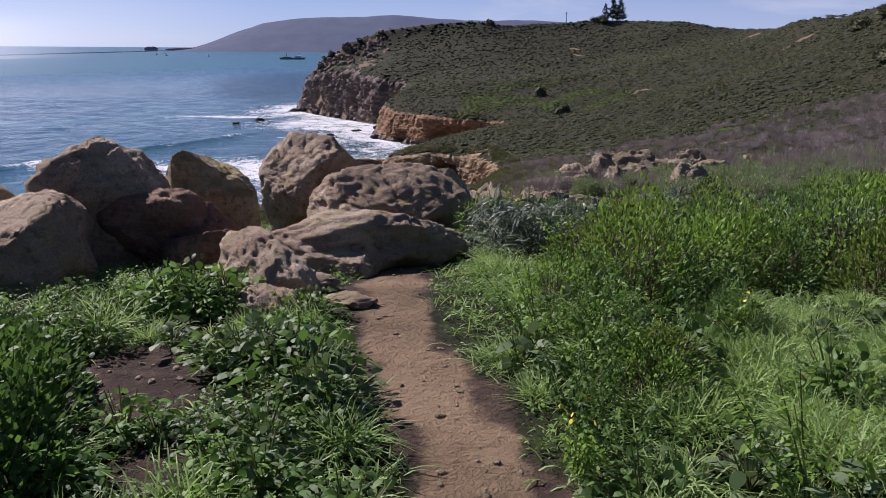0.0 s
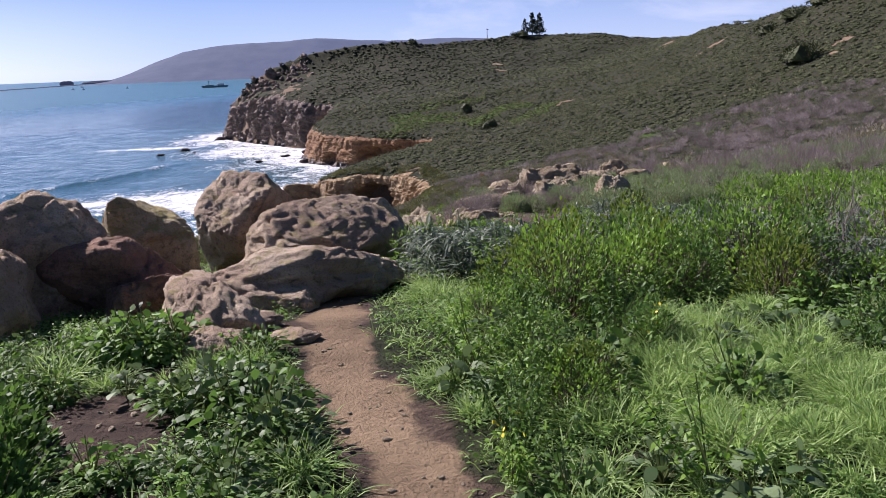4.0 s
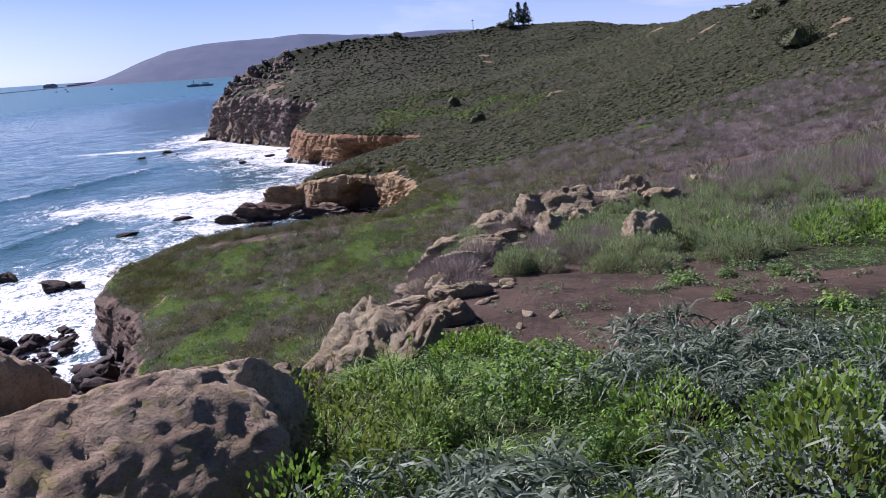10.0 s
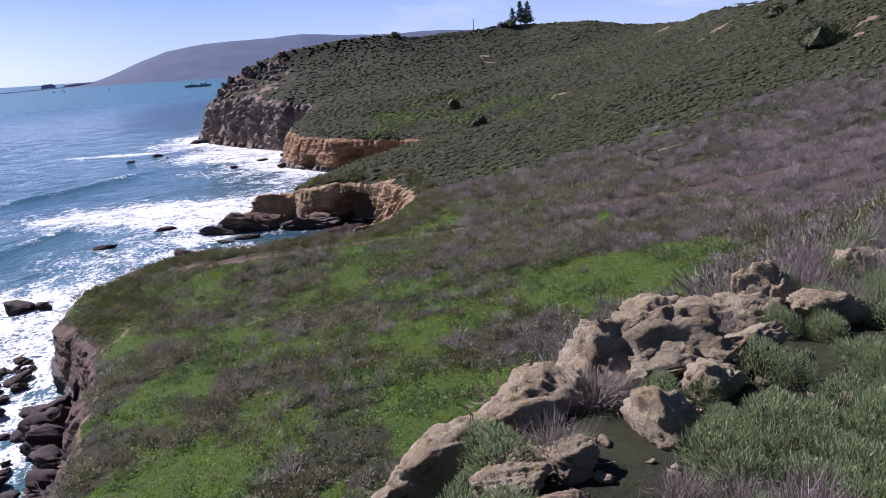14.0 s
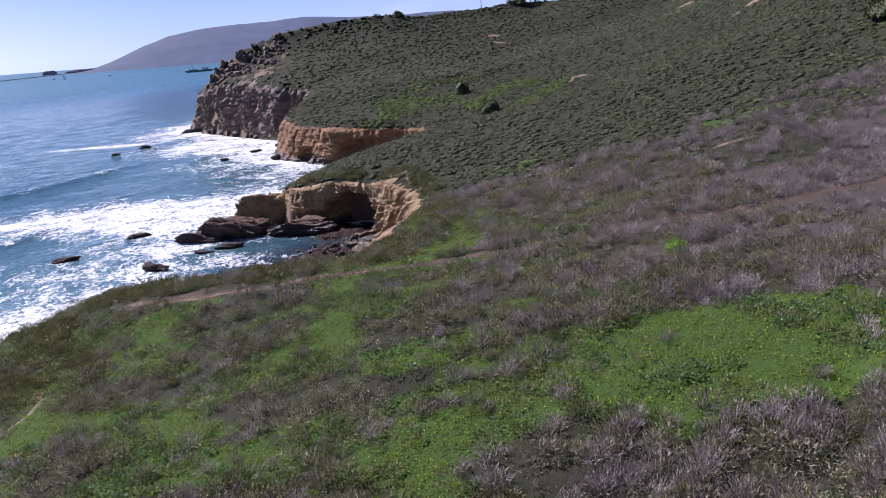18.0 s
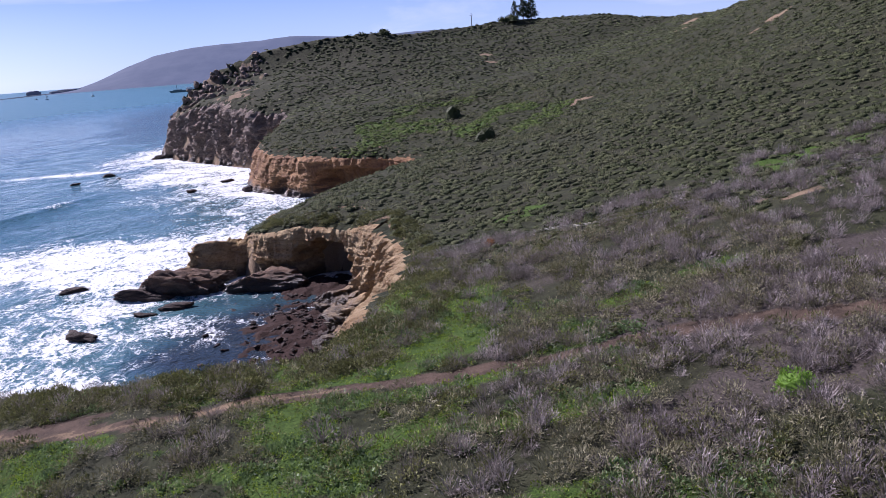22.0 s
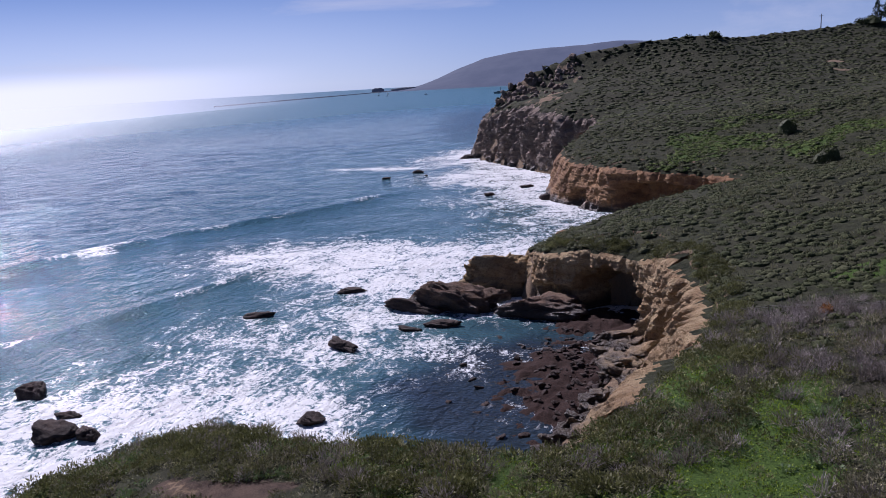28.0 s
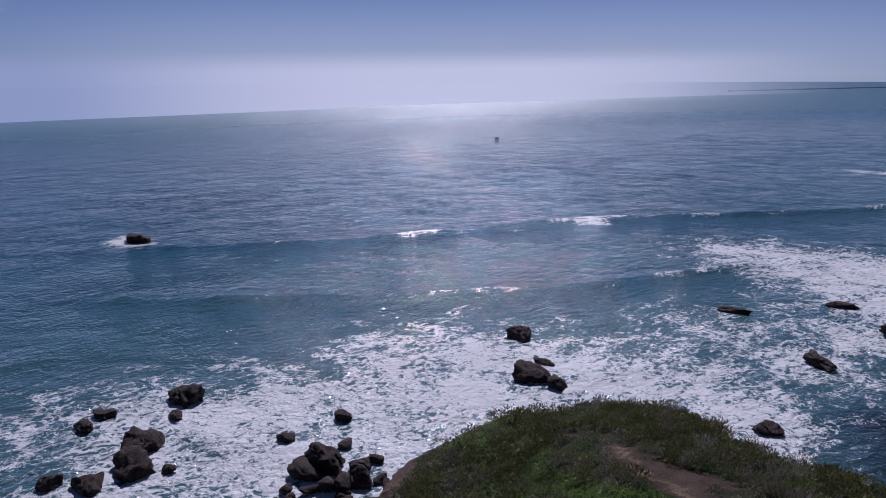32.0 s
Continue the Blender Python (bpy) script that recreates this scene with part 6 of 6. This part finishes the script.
for x, y, s_ in ((9.5, 158.5, 0.6), (26, 161, 0.7), (30, 154, 0.9), (33, 166, 0.9), (36, 163, 0.5), (-9, 166, 0.8), (40, 176, 0.8)):
    lone_bush(x, y, s_, s_, M_SCRUB if s_ > 0.7 else M_BUSH, "small dark bush beside the dirt track", 0.18, 260)


def pine(x, y, h, wide, seed, bare=0.0):
    q = np.random.default_rng(seed)
    e = tagged(new("pine_tree"), "tall dark pine on the ridge" if not bare else "thin half-bare pine on the ridge", "tree", "pines on the ridge")
    bm = bmesh.new()
    bmesh.ops.create_cone(bm, cap_ends=True, segments=7, radius1=h * 0.028, radius2=h * 0.005, depth=h, matrix=Matrix.Translation((0, 0, h / 2)))
    me = bpy.data.meshes.new("trunk")
    bm.to_mesh(me)
    bm.free()
    me.materials.append(M_BARK)
    new("trunk", me).parent = e
    pieces, limbs = [], []
    for k in range(26):
        z = h * (0.16 + 0.82 * k / 25)
        reach = wide * (1.05 - k / 25) ** 0.75 * q.uniform(0.6, 1.15)
        for j in range(5):
            a = q.uniform(0, 2 * math.pi)
            tip = np.array([math.cos(a) * reach, math.sin(a) * reach, z + reach * q.uniform(-0.05, 0.25)])
            root = np.array([[0, 0, z]])
            limbs.append(blades(root, tip[None] - root, np.linalg.norm(tip - root[0]), 0.16, 0, (1, 0.4), r=q))
            n = int((24 if not bare else 8) * max(0.35, reach / wide))
            u = q.uniform(0.3, 1.0, n)[:, None]
            pieces.append(blades(root + (tip - root[0]) * u + q.normal(0, 0.25, (n, 3)), q.normal(0, 1, (n, 3)) + np.array([0, 0, 0.5]), q.uniform(0.5, 1.3, n), 0.7, 0.2, (0.4, 1, 0.2), r=q))
    o = solid("crown", *joined(pieces), M_PINE, shade=False)
    o.parent = e
    o = solid("limb_frame", *joined(limbs), M_BARK, shade=False)
    o.parent = e
    e.matrix_basis = at_ground(x, y, 0, -0.5)


pine(141, 700, 19, 6.0, 1)
pine(148, 704, 20, 6.5, 2)
pine(134, 696, 14, 5.0, 3, 1.0)
for x, y, s_ in ((124, 690, 5), (130, 690, 6), (158, 700, 4), (170, 690, 4), (165, 330, 5), (172, 322, 6), (180, 315, 7), (20, 626, 4), (34, 628, 4)):
    lone_bush(x, y, s_, s_ * 0.8, M_DARKBUSH, "dark bush on the ridge line", 0.9, 260)

# ---- fence across the slope ----
wood = Nodes("weathered_wood", 0.85)
wood.color(wood.mix(wood.noise(6, 5, 0.6, stretch=(1, 1, 0.15)), (0.10, 0.08, 0.065), (0.24, 0.20, 0.17)))
M_WOOD = wood.mat
wire = Nodes("fence_wire", 0.5, 0.6)
wire.color((0.30, 0.29, 0.27))
M_WIRE = wire.mat
FENCE = [(17, 224, 0), (24, 222.5, 0), (36, 217.5, 0), (47, 209, 0), (55, 206.5, 0), (67, 205.5, 0), (77, 202, 0), (100, 190, 0)]
fs, fp = resample(FENCE, 3.2)
fence = tagged(new("fence"), "low post and wire fence across the scrubby slope", "fence")
post = None
fz = land_height(fp[:, 0], fp[:, 1])
for (x, y, _), z in zip(fp, fz):
    if post is None:
        bm = bmesh.new()
        bmesh.ops.create_cone(bm, cap_ends=True, segments=8, radius1=0.07, radius2=0.06, depth=1.5, matrix=Matrix.Translation((0, 0, 0.55)))
        post = bpy.data.meshes.new("post")
        bm.to_mesh(post)
        bm.free()
        post.materials.append(M_WOOD)
    o = new("post", post)
    o.parent = fence
    o.matrix_basis = pose(x, y, float(z), rng.uniform(-4, 4), rng.uniform(-4, 4), 0)
for up in (0.55, 1.0, 1.18):
    a = np.stack([fp[:, 0], fp[:, 1], fz + up], -1)
    ring = np.array([[0, 0.025, 0.0], [0, -0.0125, 0.022], [0, -0.0125, -0.022]])
    v = (a[:, None] + ring[None] * np.array([1, 1.2, 1.2])).reshape(-1, 3)
    f = []
    for k in range(len(a) - 1):
        for j in range(3):
            f.append([3 * k + j, 3 * k + (j + 1) % 3, 3 * k + 3 + (j + 1) % 3, 3 * k + 3 + j])
    o = solid("wire", v, np.array(f), M_WIRE)
    o.parent = fence

# ---- low sea fog out to the west, its sunlight painted in as glow ----
fog = Nodes("sea_fog", 1.0)
air = fog.t.nodes.new("ShaderNodeBsdfTransparent")
fog_glow = fog.t.nodes.new("ShaderNodeEmission")
fog.link(fog.mix(fog.attr("near_sun"), (0.44, 0.53, 0.70), (0.85, 0.89, 0.95)), fog_glow.inputs["Color"])
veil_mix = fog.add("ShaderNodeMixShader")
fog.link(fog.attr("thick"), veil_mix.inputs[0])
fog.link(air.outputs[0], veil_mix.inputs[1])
fog.link(fog_glow.outputs[0], veil_mix.inputs[2])
fog.link(veil_mix.outputs[0], fog.t.nodes["Material Output"].inputs["Surface"])
FOG = [(-1010, -700, 0), (-1040, 316, 0), (-1080, 700, 0), (-1120, 1000, 0), (-1110, 1400, 0), (-1080, 1850, 0), (-1040, 2250, 0), (-1000, 2700, 0)]
fog_s, fog_p = resample(FOG, 30)
up = np.linspace(0, 1, 24)
fx, fu = np.meshgrid(np.arange(len(fog_p)), up, indexing="ij")
away = np.hypot(fog_p[:, 0] - 12, fog_p[:, 1] - 116)
ends = smooth(0, 500, fog_s) * smooth(fog_s[-1] - 150, fog_s[-1] - 1500, fog_s)
high = 49 + away * 0.034
fv = np.stack([fog_p[fx, 0], fog_p[fx, 1], fu * high[fx] - 0.5], -1)
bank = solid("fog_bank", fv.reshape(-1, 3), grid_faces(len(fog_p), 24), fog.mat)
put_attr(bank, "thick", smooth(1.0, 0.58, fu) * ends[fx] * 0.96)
# the glow is painted stronger toward the sun
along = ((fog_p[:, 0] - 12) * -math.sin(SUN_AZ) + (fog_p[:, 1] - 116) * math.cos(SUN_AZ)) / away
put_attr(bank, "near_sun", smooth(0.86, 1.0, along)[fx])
bank.visible_shadow = False
tagged(bank, "low white sea fog along the western horizon", "fog", kind="structure")

# ---- out on the bay ----
# stone with the same painted haze glow, fainter, for breakwater and islets
M_FARROCK = far_material()
M_FARROCK.node_tree.nodes["Principled BSDF"].inputs["Emission Strength"].default_value = 0.4
bw = np.stack([np.linspace(-1290, -1150, 120), np.linspace(2250, 3600, 120)], -1)
prof = np.array([[-6, 0], [-3, 3.6], [3, 3.6], [6, 0]]) * np.array([1, 0.8])
v = np.stack([np.concatenate([bw[k] + np.array([p[0], 0]), [p[1] * (1 + 0.35 * fbm(np.array(k / 1.5), np.array(p[0]), 801, 2))]]) for k in range(120) for p in prof])
tagged(solid("breakwater", v, grid_faces(120, 4), M_FARROCK), "long low breakwater of dark stone across the bay", "breakwater", kind="structure")
rock("islet", -1262, 3560, (24, 20, 11), 0, 301, M_FARROCK, sub=4, z=0, sink=0.3, label="dark rocky islet at the breakwater's end", category="islet", lump=0.15, cuts=0)
rock("islet", -1100, 3500, (70, 40, 10), 0, 302, M_FARROCK, sub=4, z=0, sink=0.35, label="low dark point where the far hills begin", category="islet", lump=0.25, cuts=0)

paint = Nodes("ship_paint", 0.5)
paint.color(paint.mix(paint.noise(0.2), (0.10, 0.16, 0.16), (0.16, 0.22, 0.22)))
M_SHIP = paint.mat
white = Nodes("white_paint", 0.5)
white.color((0.55, 0.56, 0.56))
M_WHITE = white.mat


def box(bm, x0, x1, y0, y1, z0, z1, taper=0.0):
    got = bmesh.ops.create_cube(bm, size=1.0)["verts"]
    for p in got:
        k = 1 - (taper if p.co.z < 0 else 0)
        p.co = Vector(((x0 + x1) / 2 + p.co.x * (x1 - x0) * k, (y0 + y1) / 2 + p.co.y * (y1 - y0), (z0 + z1) / 2 + p.co.z * (z1 - z0)))


def part(name, bm, material, parent, label=""):
    bmesh.ops.bevel(bm, geom=bm.edges[:], offset=0.12, segments=1, affect="EDGES")
    me = bpy.data.meshes.new(name)
    bm.to_mesh(me)
    bm.free()
    me.materials.append(material)
    o = new(name, me)
    o.parent = parent
    return tagged(o, label)


ship = tagged(new("ship"), "long dark green work ship at anchor in the bay", "ship")
bm = bmesh.new()
box(bm, -34, 34, -6, 6, -1, 5, 0.12)
part("hull", bm, M_SHIP, ship)
bm = bmesh.new()
box(bm, 6, 22, -5, 5, 5, 10)
part("cabin", bm, M_WHITE, ship, "pale cabin block")
bm = bmesh.new()
box(bm, -24, -4, -5, 5, 5, 6.6)
part("deck_cargo", bm, M_SHIP, ship)
bm = bmesh.new()
box(bm, -16, -15, -0.5, 0.5, 6, 17)
part("mast", bm, M_SHIP, ship)
ship.matrix_basis = pose(-395, 2150, 0, 0, 0, 8)
for k, (x, y) in enumerate(((-905, 2600), (-840, 2500), (-700, 2450), (-980, 2900))):
    boat = tagged(new("boat"), "small white boat moored far out on the bay", "boat", "boats on the bay")
    bm = bmesh.new()
    box(bm, -5, 5, -1.6, 1.6, -0.4, 1.6, 0.2)
    part("hull", bm, M_WHITE, boat)
    bm = bmesh.new()
    box(bm, -1.5, 2.5, -1.2, 1.2, 1.6, 3.4)
    part("cabin", bm, M_WHITE, boat)
    bm = bmesh.new()
    box(bm, -0.3, 0.3, -0.2, 0.2, 3.0, 9.0)
    part("mast", bm, M_WHITE, boat)
    boat.matrix_basis = pose(x, y, 0, 0, 0, 20 * k)
bm = bmesh.new()
bmesh.ops.create_cone(bm, cap_ends=True, segments=8, radius1=0.35, radius2=0.18, depth=9, matrix=Matrix.Translation((0, 0, 4.5)))
mast = tagged(new("utility_pole"), "thin grey pole on the ridge", "pole")
part("shaft", bm, M_WOOD, mast)
bm = bmesh.new()
box(bm, -1.2, 1.2, -0.1, 0.1, 7.6, 7.9)
part("crossarm", bm, M_WOOD, mast)
mast.matrix_basis = at_ground(98, 672, 0, -0.5)
